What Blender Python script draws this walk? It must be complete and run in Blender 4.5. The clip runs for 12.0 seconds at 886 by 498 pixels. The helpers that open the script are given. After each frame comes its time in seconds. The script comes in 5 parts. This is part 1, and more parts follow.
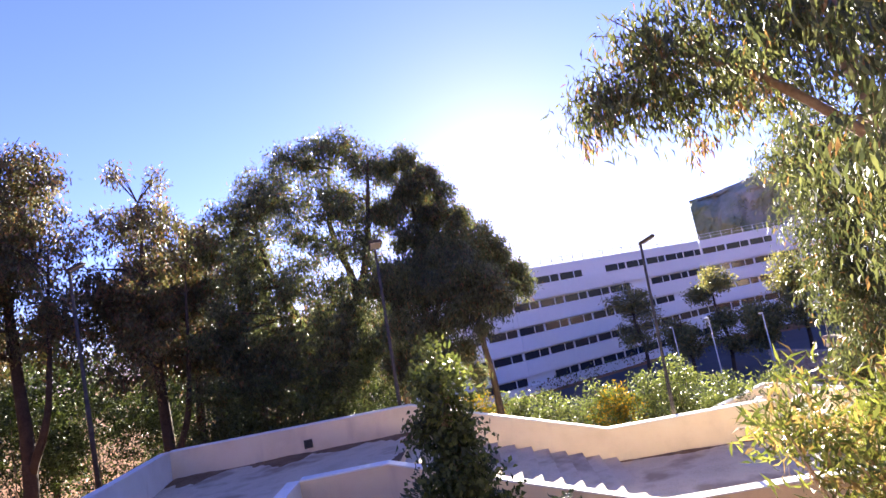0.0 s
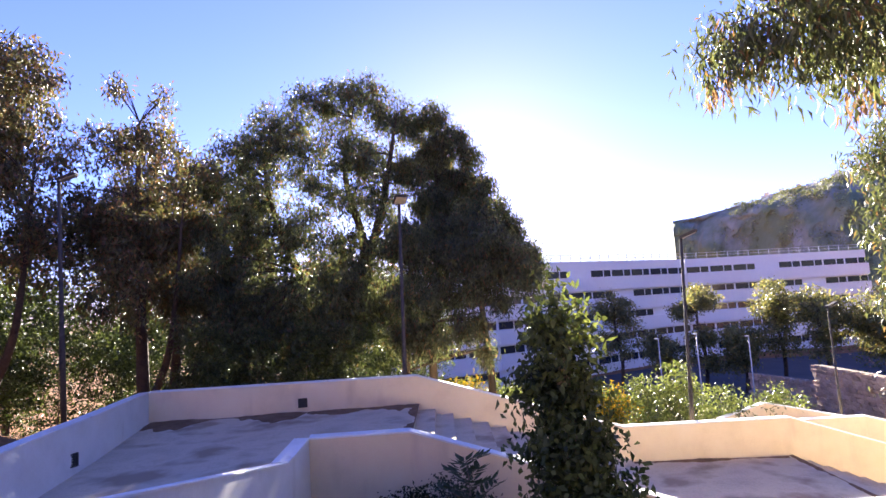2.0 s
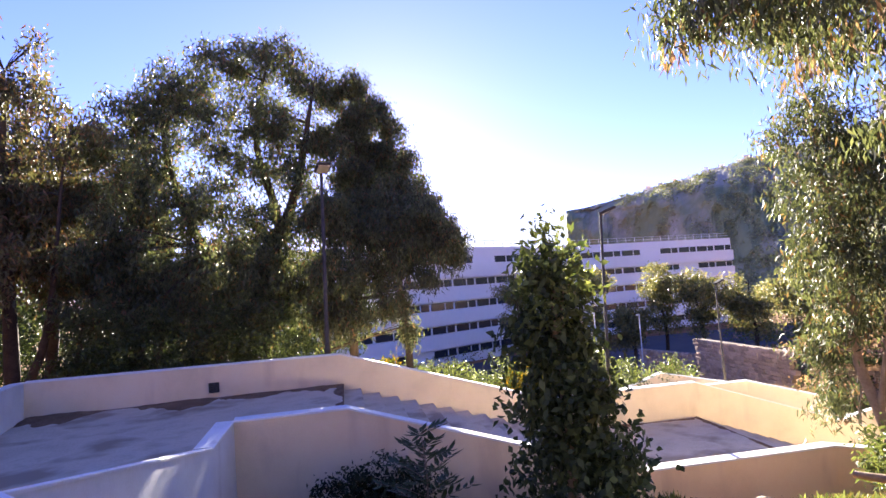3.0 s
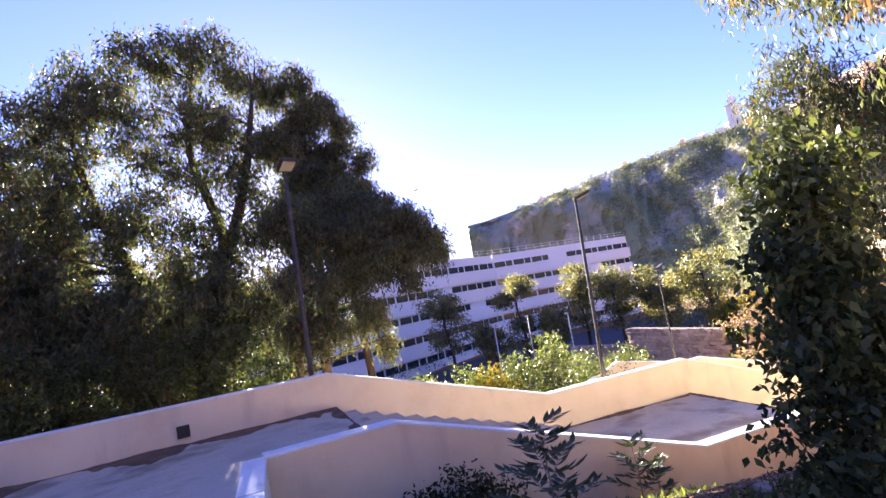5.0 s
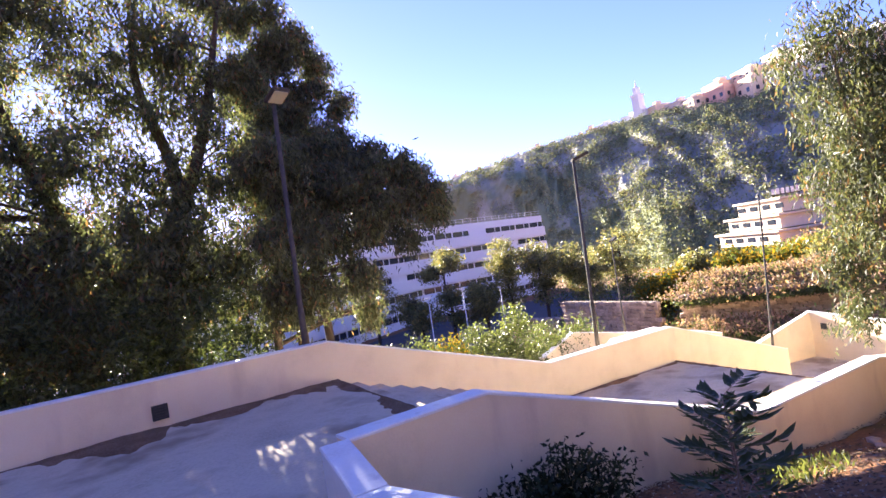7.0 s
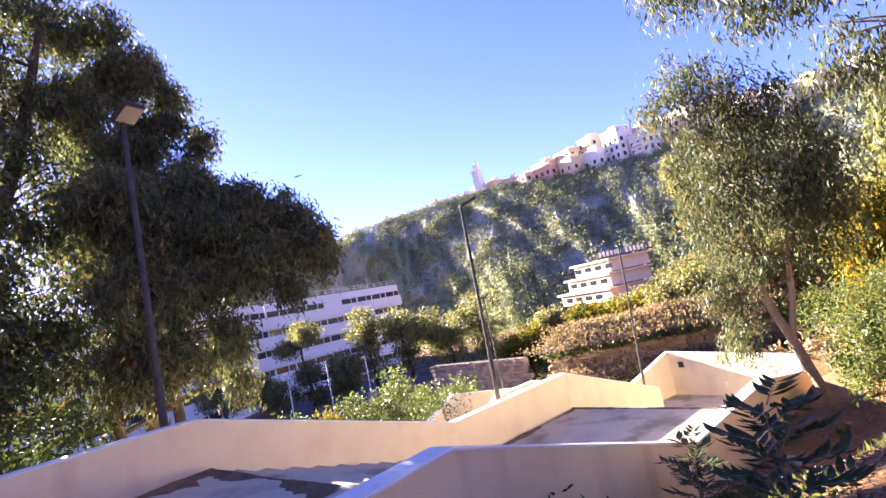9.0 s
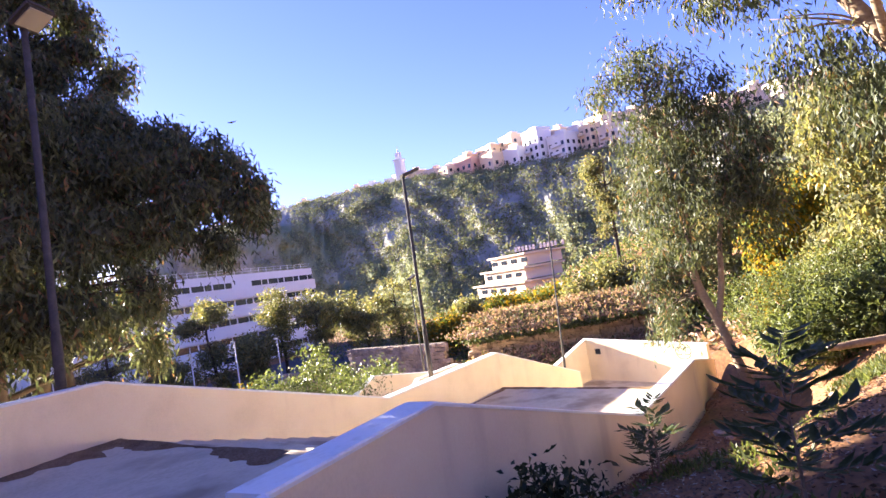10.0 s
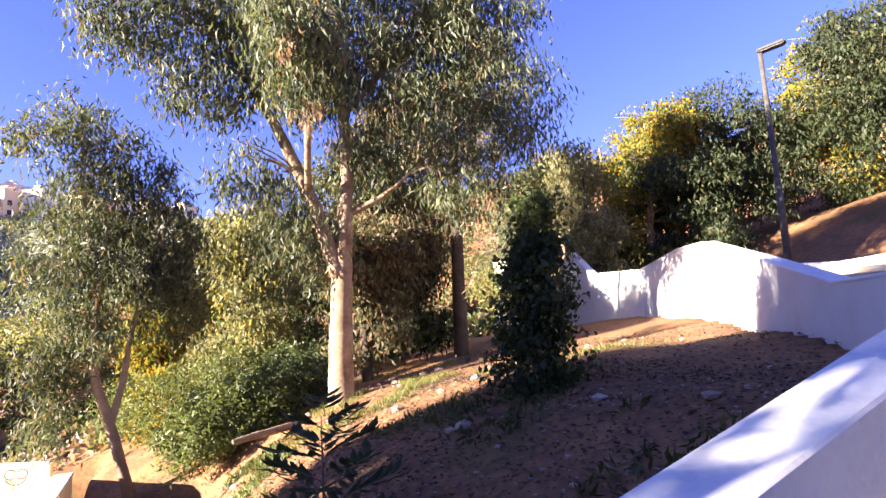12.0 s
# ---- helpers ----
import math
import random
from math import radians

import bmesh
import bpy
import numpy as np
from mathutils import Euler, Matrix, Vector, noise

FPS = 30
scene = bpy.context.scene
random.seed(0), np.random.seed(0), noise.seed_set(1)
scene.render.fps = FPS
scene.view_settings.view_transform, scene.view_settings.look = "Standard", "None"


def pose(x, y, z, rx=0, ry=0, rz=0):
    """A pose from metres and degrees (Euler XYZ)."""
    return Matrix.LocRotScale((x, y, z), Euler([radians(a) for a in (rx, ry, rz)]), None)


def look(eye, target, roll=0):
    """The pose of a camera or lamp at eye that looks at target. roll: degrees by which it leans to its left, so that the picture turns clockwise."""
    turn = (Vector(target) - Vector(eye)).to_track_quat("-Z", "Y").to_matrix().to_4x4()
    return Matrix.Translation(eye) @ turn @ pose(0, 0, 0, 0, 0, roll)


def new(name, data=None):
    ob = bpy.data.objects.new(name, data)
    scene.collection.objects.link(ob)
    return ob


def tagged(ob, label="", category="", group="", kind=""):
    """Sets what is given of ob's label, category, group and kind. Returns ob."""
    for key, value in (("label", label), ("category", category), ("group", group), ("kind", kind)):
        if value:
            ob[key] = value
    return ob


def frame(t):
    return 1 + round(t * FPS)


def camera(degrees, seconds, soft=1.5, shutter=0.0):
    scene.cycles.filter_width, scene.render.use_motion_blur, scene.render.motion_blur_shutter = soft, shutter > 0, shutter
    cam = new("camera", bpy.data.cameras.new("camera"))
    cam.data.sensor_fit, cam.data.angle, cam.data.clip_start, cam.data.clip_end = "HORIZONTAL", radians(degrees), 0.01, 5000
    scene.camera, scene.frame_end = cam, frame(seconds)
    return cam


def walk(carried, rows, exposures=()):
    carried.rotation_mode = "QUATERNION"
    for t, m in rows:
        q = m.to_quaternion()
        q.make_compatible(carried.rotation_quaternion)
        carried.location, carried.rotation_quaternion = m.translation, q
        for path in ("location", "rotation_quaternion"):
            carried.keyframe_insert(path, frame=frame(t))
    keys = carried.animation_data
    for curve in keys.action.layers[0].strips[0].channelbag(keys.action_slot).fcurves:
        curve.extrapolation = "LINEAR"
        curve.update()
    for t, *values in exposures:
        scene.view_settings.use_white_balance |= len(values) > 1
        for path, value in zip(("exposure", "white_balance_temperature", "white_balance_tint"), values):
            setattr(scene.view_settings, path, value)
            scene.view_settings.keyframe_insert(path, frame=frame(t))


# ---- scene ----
cam = camera(78.9, 12.0)
METRES, EYE, TILT, LEAN, TURN = 13.0, 1.5, 0.0, 0.0, 3.7
ROWS = [
    (0.0, 0.0, 0.0, 0.0, 1.44, 7.39, 11.16),
    (0.5, -0.0249, 0.0297, -0.0045, -1.91, 5.94, 11.0),
    (1.0, -0.053, 0.0545, -0.0113, -6.8, 3.88, 9.7),
    (1.5, -0.085, 0.0802, -0.0221, -2.99, 6.2, 6.83),
    (2.0, -0.1172, 0.1038, -0.0304, -1.77, 5.79, 3.63),
    (2.5, -0.1469, 0.1298, -0.0442, -1.52, 5.19, 5.2),
    (3.0, -0.1691, 0.1563, -0.0534, -12.23, 3.74, 4.11),
    (3.5, -0.196, 0.1853, -0.0648, -14.2, 4.24, 6.71),
    (5.5, -0.3456, 0.3406, -0.0784, -29.07, 4.48, 9.86),
    (6.0, -0.3757, 0.3812, -0.0781, -38.37, 3.17, 6.63),
    (6.5, -0.4008, 0.4297, -0.0792, -35.85, 3.04, 9.44),
    (7.0, -0.4243, 0.4794, -0.0778, -32.17, 0.72, 8.94),
    (9.0, -0.4257, 0.6112, -0.1047, -48.02, 5.55, 12.07),
    (9.5, -0.4218, 0.6412, -0.1138, -61.24, 2.29, 11.78),
    (10.0, -0.4222, 0.682, -0.1284, -57.33, 2.77, 9.32),
    (10.5, -0.4187, 0.7083, -0.1368, -73.57, 0.72, 9.04),
    (11.0, -0.4093, 0.7368, -0.1462, -88.8, 3.45, 8.78),
    (11.5, -0.404, 0.769, -0.1522, -105.03, 5.61, 7.16),
    (12.0, -0.3882, 0.7975, -0.1493, -120.97, 7.62, 2.53),
]
EXPOSURES = [(0.0, 3.12, 5900, 14), (3.0, 3.1, 5900, 14), (5.5, 3.28, 5950, 15), (9.0, 3.25, 5950, 15), (12.0, 3.02, 6100, 16)]
walk(cam, [(t, pose(0, 0, EYE, TILT, LEAN, TURN) @ pose(METRES * x, METRES * y, METRES * z, 90 + pitch, roll, yaw)) for t, x, y, z, yaw, pitch, roll in ROWS], EXPOSURES)

# ---- world, sun ----
SUN_AZ, SUN_EL = radians(3.1), radians(15.0)
world = bpy.data.worlds.new("sky")
scene.world = world
world.use_nodes = True
wn = world.node_tree.nodes
sky = wn.new("ShaderNodeTexSky")
sky.sky_type = "NISHITA"
sky.sun_disc = False
sky.sun_elevation, sky.sun_rotation = SUN_EL, SUN_AZ
sky.altitude, sky.air_density, sky.dust_density, sky.ozone_density = 50, 1.0, 0.1, 4.0
wn["Background"].inputs["Strength"].default_value = 0.034
sky_tint = wn.new("ShaderNodeMix")
sky_tint.data_type, sky_tint.blend_type = "RGBA", "MULTIPLY"
sky_tint.inputs[0].default_value, sky_tint.inputs[7].default_value = 1.0, (1.2, 0.88, 1.47, 1)
world.node_tree.links.new(sky.outputs[0], sky_tint.inputs[6])
world.node_tree.links.new(sky_tint.outputs[2], wn["Background"].inputs["Color"])
sun_dir = Vector((math.sin(SUN_AZ) * math.cos(SUN_EL), math.cos(SUN_AZ) * math.cos(SUN_EL), math.sin(SUN_EL)))
sun_data = bpy.data.lights.new("sun", "SUN")
sun_data.energy, sun_data.angle, sun_data.color = 5.0, radians(0.53), (1.0, 0.86, 0.66)
sun = new("sun", sun_data)
sun.matrix_world = look(sun_dir * 100, (0, 0, 0))


# ---- materials ----
def ramp_material(name, stops, scale=4.0, fine=60.0, rough=0.85, bump=0.3, fine_mix=0.35, spec=0.3, stain=None, vary=0.0):
    """Two scales of noise run through a colour ramp, with fine relief."""
    m = bpy.data.materials.new(name)
    m.use_nodes = True
    n, l = m.node_tree.nodes, m.node_tree.links
    b = n["Principled BSDF"]
    co = n.new("ShaderNodeTexCoord")
    a = n.new("ShaderNodeTexNoise")
    a.inputs["Scale"].default_value, a.inputs["Detail"].default_value, a.inputs["Roughness"].default_value = scale, 6, 0.6
    f = n.new("ShaderNodeTexNoise")
    f.inputs["Scale"].default_value, f.inputs["Detail"].default_value = fine, 4
    l.new(co.outputs["Object"], a.inputs["Vector"])
    l.new(co.outputs["Object"], f.inputs["Vector"])
    mix = n.new("ShaderNodeMix")
    mix.inputs[0].default_value = fine_mix
    l.new(a.outputs["Fac"], mix.inputs[2])
    l.new(f.outputs["Fac"], mix.inputs[3])
    r = n.new("ShaderNodeValToRGB")
    els = r.color_ramp.elements
    while len(els) < len(stops):
        els.new(0.5)
    for e, (p, c) in zip(els, stops):
        e.position, e.color = p, (*c, 1)
    l.new(mix.outputs[0], r.inputs[0])
    out = r.outputs[0]
    if stain:
        s = n.new("ShaderNodeTexNoise")
        s.inputs["Scale"].default_value, s.inputs["Detail"].default_value = stain[0], 8
        mp = n.new("ShaderNodeMapping")
        mp.inputs["Scale"].default_value = (1, 1, stain[3])
        l.new(co.outputs["Object"], mp.inputs[0])
        l.new(mp.outputs[0], s.inputs["Vector"])
        sr = n.new("ShaderNodeMapRange")
        sr.inputs[1].default_value, sr.inputs[2].default_value, sr.inputs[4].default_value = stain[1], stain[1] + 0.14, stain[4]
        l.new(s.outputs["Fac"], sr.inputs[0])
        mc = n.new("ShaderNodeMix")
        mc.data_type = "RGBA"
        mc.inputs[7].default_value = (*stain[2], 1)
        l.new(sr.outputs[0], mc.inputs[0])
        l.new(out, mc.inputs[6])
        out = mc.outputs[2]
    if vary:
        oi = n.new("ShaderNodeObjectInfo")
        hv = n.new("ShaderNodeHueSaturation")
        vr = n.new("ShaderNodeMapRange")
        vr.inputs[3].default_value, vr.inputs[4].default_value = 1 - vary, 1 + vary
        l.new(oi.outputs["Random"], vr.inputs[0])
        l.new(vr.outputs[0], hv.inputs["Value"])
        l.new(out, hv.inputs["Color"])
        out = hv.outputs[0]
    l.new(out, b.inputs["Base Color"])
    b.inputs["Roughness"].default_value = rough
    b.inputs["Specular IOR Level"].default_value = spec
    bm_ = n.new("ShaderNodeBump")
    bm_.inputs["Strength"].default_value, bm_.inputs["Distance"].default_value = bump, 0.02
    l.new(mix.outputs[0], bm_.inputs["Height"])
    l.new(bm_.outputs[0], b.inputs["Normal"])
    return m


def leaf_material(name, dark, light, odd=None, through_light=0.45, rough=0.45, odd_share=0.12):
    """Leaves: a colour for each leaf, light shining through, a waxy gloss."""
    m = bpy.data.materials.new(name)
    m.use_nodes = True
    n, l = m.node_tree.nodes, m.node_tree.links
    n.remove(n["Principled BSDF"])
    g = n.new("ShaderNodeNewGeometry")
    r = n.new("ShaderNodeValToRGB")
    e = r.color_ramp.elements
    e[0].color, e[1].color = (*dark, 1), (*light, 1)
    if odd:
        e[1].position = 1 - odd_share - 0.03
        x = e.new(1 - odd_share)
        x.color = (*odd, 1)
    l.new(g.outputs["Random Per Island"], r.inputs[0])
    co = n.new("ShaderNodeTexCoord")
    big = n.new("ShaderNodeTexNoise")
    big.inputs["Scale"].default_value = 0.8
    l.new(co.outputs["Object"], big.inputs["Vector"])
    hv = n.new("ShaderNodeHueSaturation")
    mr = n.new("ShaderNodeMapRange")
    mr.inputs[1].default_value, mr.inputs[2].default_value, mr.inputs[3].default_value, mr.inputs[4].default_value = 0.3, 0.7, 0.65, 1.35
    l.new(big.outputs["Fac"], mr.inputs[0])
    l.new(mr.outputs[0], hv.inputs["Value"])
    l.new(r.outputs[0], hv.inputs["Color"])
    d = n.new("ShaderNodeBsdfPrincipled")
    d.inputs["Roughness"].default_value = rough
    d.inputs["Specular IOR Level"].default_value = 0.22
    t = n.new("ShaderNodeBsdfTranslucent")
    warm = n.new("ShaderNodeMix")
    warm.data_type, warm.blend_type = "RGBA", "MULTIPLY"
    warm.inputs[0].default_value = 1.0
    warm.inputs[7].default_value = (1.42, 1.38, 0.72, 1)
    l.new(hv.outputs[0], warm.inputs[6])
    l.new(hv.outputs[0], d.inputs["Base Color"])
    l.new(warm.outputs[2], t.inputs["Color"])
    mx = n.new("ShaderNodeMixShader")
    mx.inputs[0].default_value = through_light
    l.new(d.outputs[0], mx.inputs[1])
    l.new(t.outputs[0], mx.inputs[2])
    l.new(mx.outputs[0], n["Material Output"].inputs["Surface"])
    return m


def plain(name, color, rough=0.5, metal=0.0, emit=0.0):
    m = bpy.data.materials.new(name)
    m.use_nodes = True
    b = m.node_tree.nodes["Principled BSDF"]
    b.inputs["Base Color"].default_value = (*color, 1)
    b.inputs["Roughness"].default_value, b.inputs["Metallic"].default_value = rough, metal
    return m


CREAM = ramp_material("cream_render", [(0.3, (0.72, 0.595, 0.405)), (0.5, (0.81, 0.68, 0.48)), (0.7, (0.85, 0.735, 0.54))], 1.3, 45, 0.9, 0.25, 0.3, 0.15, (1.6, 0.6, (0.58, 0.46, 0.33), 0.25, 0.5))
WHITE = ramp_material("white_render", [(0.3, (0.68, 0.66, 0.62)), (0.55, (0.78, 0.77, 0.74)), (0.75, (0.84, 0.83, 0.8))], 1.6, 40, 0.88, 0.25, 0.3, 0.15, (2.2, 0.62, (0.5, 0.46, 0.4), 0.3, 0.55))
CAP = ramp_material("white_cap_paint", [(0.3, (0.66, 0.65, 0.62)), (0.5, (0.8, 0.79, 0.77)), (0.75, (0.85, 0.84, 0.82))], 2.5, 30, 0.7, 0.2, 0.4, 0.3, (3.5, 0.63, (0.45, 0.4, 0.34), 1.0, 0.6))
CONCRETE = ramp_material("worn_concrete", [(0.3, (0.45, 0.375, 0.275)), (0.5, (0.62, 0.525, 0.39)), (0.72, (0.7, 0.61, 0.47))], 0.9, 25, 0.92, 0.35, 0.35, 0.2, (0.9, 0.51, (0.3, 0.225, 0.155), 1.0, 0.85))
EARTH = ramp_material("red_earth", [(0.25, (0.1, 0.065, 0.042)), (0.45, (0.2, 0.105, 0.056)), (0.6, (0.32, 0.162, 0.074)), (0.78, (0.41, 0.235, 0.115))], 0.7, 9, 0.95, 0.9, 0.5, 0.1, (0.5, 0.55, (0.1, 0.095, 0.035), 1.0, 0.7))
ASPHALT = ramp_material("asphalt", [(0.3, (0.045, 0.046, 0.05)), (0.7, (0.075, 0.075, 0.08))], 0.3, 20, 0.9, 0.2)
# Rock tones lightened to stand in for distance haze on the hill.
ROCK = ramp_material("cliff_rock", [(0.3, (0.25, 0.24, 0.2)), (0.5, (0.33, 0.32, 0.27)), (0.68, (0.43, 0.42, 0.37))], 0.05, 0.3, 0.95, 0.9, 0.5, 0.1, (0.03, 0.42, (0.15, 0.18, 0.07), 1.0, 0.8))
# Headland backdrop: pale emission stands in for the distance haze.
SEAHILL = bpy.data.materials.new("far_headland_haze")
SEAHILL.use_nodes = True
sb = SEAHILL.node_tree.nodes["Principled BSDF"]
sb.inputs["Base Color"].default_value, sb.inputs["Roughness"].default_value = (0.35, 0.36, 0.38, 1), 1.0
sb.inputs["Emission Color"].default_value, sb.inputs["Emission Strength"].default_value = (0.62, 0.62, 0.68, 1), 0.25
STONE = ramp_material("dry_stone", [(0.3, (0.3, 0.22, 0.165)), (0.5, (0.44, 0.33, 0.25)), (0.7, (0.54, 0.43, 0.34))], 3.0, 30, 0.95, 0.6, 0.4, 0.1, None, 0.25)
MORTAR = ramp_material("earth_mortar", [(0.3, (0.12, 0.09, 0.065)), (0.7, (0.22, 0.165, 0.12))], 3.0, 30, 0.95, 0.6)
BARK_PALE = ramp_material("pale_bark", [(0.28, (0.11, 0.075, 0.048)), (0.42, (0.2, 0.14, 0.092)), (0.56, (0.29, 0.215, 0.148)), (0.75, (0.38, 0.3, 0.225))], 2.2, 16, 0.85, 0.5, 0.35, 0.2, (2.0, 0.6, (0.24, 0.15, 0.1), 0.35, 0.8))
BARK_DARK = ramp_material("dark_bark", [(0.3, (0.03, 0.023, 0.018)), (0.7, (0.095, 0.072, 0.056))], 3.0, 22, 0.95, 0.9)
TWIG = ramp_material("tan_bark", [(0.3, (0.2, 0.14, 0.09)), (0.7, (0.38, 0.28, 0.2))], 4.0, 25, 0.9, 0.6)
POST = ramp_material("galvanised_grey_paint", [(0.3, (0.05, 0.047, 0.044)), (0.7, (0.11, 0.1, 0.09))], 6.0, 40, 0.85, 0.15, 0.3, 0.1)
POST_PALE = ramp_material("pale_post", [(0.3, (0.5, 0.49, 0.47)), (0.7, (0.62, 0.61, 0.58))], 6.0, 40, 0.6, 0.1)
LAMP_GLASS = plain("lamp_lens", (0.42, 0.4, 0.34), 0.25)
BOX_METAL = plain("dark_grille", (0.035, 0.037, 0.04), 0.6)
HOTEL = ramp_material("hotel_white_render", [(0.3, (0.74, 0.74, 0.75)), (0.7, (0.83, 0.83, 0.83))], 0.1, 2, 0.85, 0.05)
GLASS_DARK = plain("dark_window", (0.03, 0.035, 0.045), 0.12)
TOWN = [ramp_material("town_render_" + k, [(0.3, tuple(v * 0.88 for v in c)), (0.7, c)], 0.15, 2, 0.9, 0.05) for k, c in
        (("white", (0.8, 0.78, 0.74)), ("cream", (0.82, 0.64, 0.42)), ("rose", (0.72, 0.45, 0.32)), ("sand", (0.8, 0.66, 0.5)))]
LEAF_EUC = leaf_material("eucalyptus_leaf", (0.04, 0.054, 0.034), (0.145, 0.16, 0.088), (0.2, 0.12, 0.07), 0.32, 0.5, 0.05)
LEAF_OLD = leaf_material("brownish_leaf", (0.05, 0.05, 0.03), (0.145, 0.14, 0.072), (0.2, 0.12, 0.07), 0.25, 0.5, 0.2)
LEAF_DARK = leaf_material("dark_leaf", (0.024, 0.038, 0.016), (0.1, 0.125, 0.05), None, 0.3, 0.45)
LEAF_LIME = leaf_material("lime_leaf", (0.06, 0.08, 0.025), (0.19, 0.21, 0.06), (0.25, 0.18, 0.09), 0.35, 0.5, 0.2)
LEAF_BUSH = leaf_material("bush_leaf", (0.055, 0.075, 0.03), (0.155, 0.178, 0.068), None, 0.4)
LEAF_YELLOW = leaf_material("mimosa_bloom", (0.1, 0.11, 0.025), (0.38, 0.225, 0.008), (0.1, 0.13, 0.03), 0.3, 0.85, 0.4)
# Paler, greyer olive: haze over the middle-distance trees put into the colour.
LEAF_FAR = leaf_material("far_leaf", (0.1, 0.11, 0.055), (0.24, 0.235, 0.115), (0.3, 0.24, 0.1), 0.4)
# Shade on the dense slope trees, put into a very dark leaf colour.
LEAF_SHADE = leaf_material("shaded_green_leaf", (0.014, 0.022, 0.01), (0.05, 0.064, 0.026), (0.09, 0.085, 0.035), 0.2, 0.55, 0.1)
LEAF_DRY = leaf_material("dry_vine_leaf", (0.2, 0.12, 0.09), (0.42, 0.28, 0.21), (0.12, 0.13, 0.06), 0.3, 0.8, 0.25)
# Scrub leaf paled too, with the hill's haze put into its colour.
LEAF_SCRUB = leaf_material("hill_scrub_leaf", (0.145, 0.165, 0.085), (0.27, 0.29, 0.145), (0.27, 0.24, 0.15), 0.15, 0.8, 0.15)
GRASS = leaf_material("grass_blade", (0.07, 0.09, 0.025), (0.2, 0.2, 0.055), (0.26, 0.2, 0.1), 0.3)
LITTER = leaf_material("dry_litter", (0.085, 0.055, 0.036), (0.2, 0.13, 0.085), (0.34, 0.29, 0.24), 0.1, 0.8, 0.12)


# ---- mesh helpers ----
def mesh_of(name, verts, faces, material, smooth=False):
    me = bpy.data.meshes.new(name)
    me.from_pydata([tuple(v) for v in verts], [], faces)
    me.materials.append(material)
    if smooth:
        me.shade_smooth()
    return me


def part_mesh(name, verts, faces, material, parent=None, label="", smooth=False):
    ob = new(name, mesh_of(name, verts, faces, material, smooth))
    if parent:
        ob.parent = parent
    return tagged(ob, label)


def part(name, bm, material, parent=None, label=""):
    me = bpy.data.meshes.new(name)
    bm.to_mesh(me)
    bm.free()
    me.materials.append(material)
    ob = new(name, me)
    if parent:
        ob.parent = parent
    return tagged(ob, label)


def thing(name, place, label, category, group="", kind=""):
    ob = new(name)
    ob.empty_display_size = 0.2
    ob.location = place
    return tagged(ob, label, category, group, kind)


def box_bm(bm, size, centre, rot=0.0, bevel=0.0):
    g = bmesh.ops.create_cube(bm, size=1.0)
    vs = g["verts"]
    bmesh.ops.scale(bm, vec=size, verts=vs)
    if bevel:
        es = list({e for v in vs for e in v.link_edges})
        r = bmesh.ops.bevel(bm, geom=es, offset=bevel, segments=2, affect="EDGES")
        vs = list({v for f in r["faces"] for v in f.verts} | {v for v in vs if v.is_valid})
    bmesh.ops.transform(bm, matrix=Matrix.Translation(centre) @ Matrix.Rotation(rot, 4, "Z"), verts=vs)
    return vs


def tube(points, radii, sides=8, wobble=0.0, seed=0):
    """A tapered round limb along points; verts and faces."""
    rng = random.Random(seed)
    verts, faces = [], []
    pts = [Vector(p) for p in points]
    prev = Vector((1, 0, 0))
    for i, p in enumerate(pts):
        d = (pts[min(i + 1, len(pts) - 1)] - pts[max(i - 1, 0)]).normalized()
        a = prev - d * prev.dot(d)
        if a.length < 1e-3:
            a = Vector((0, 1, 0)) - d * d.y
        a.normalize()
        prev = a
        b = d.cross(a)
        for k in range(sides):
            an = 2 * math.pi * k / sides
            r = radii[i] * (1 + wobble * rng.uniform(-1, 1))
            verts.append(p + (a * math.cos(an) + b * math.sin(an)) * r)
        if i:
            o = (i - 1) * sides
            for k in range(sides):
                k2 = (k + 1) % sides
                faces.append((o + k, o + k2, o + sides + k2, o + sides + k))
    faces.append(tuple(range(sides))[::-1])
    faces.append(tuple(range(len(verts) - sides, len(verts))))
    return verts, faces


def smooth_line(points, steps=5):
    """A Catmull-Rom line through points."""
    p = [Vector(q) for q in points]
    p = [2 * p[0] - p[1]] + p + [2 * p[-1] - p[-2]]
    out = []
    for i in range(1, len(p) - 2):
        for s in range(steps):
            t = s / steps
            a, b, c, d = p[i - 1], p[i], p[i + 1], p[i + 2]
            out.append(0.5 * (2 * b + (c - a) * t + (2 * a - 5 * b + 4 * c - d) * t * t + (3 * b - a - 3 * c + d) * t ** 3))
    out.append(p[-2])
    return out


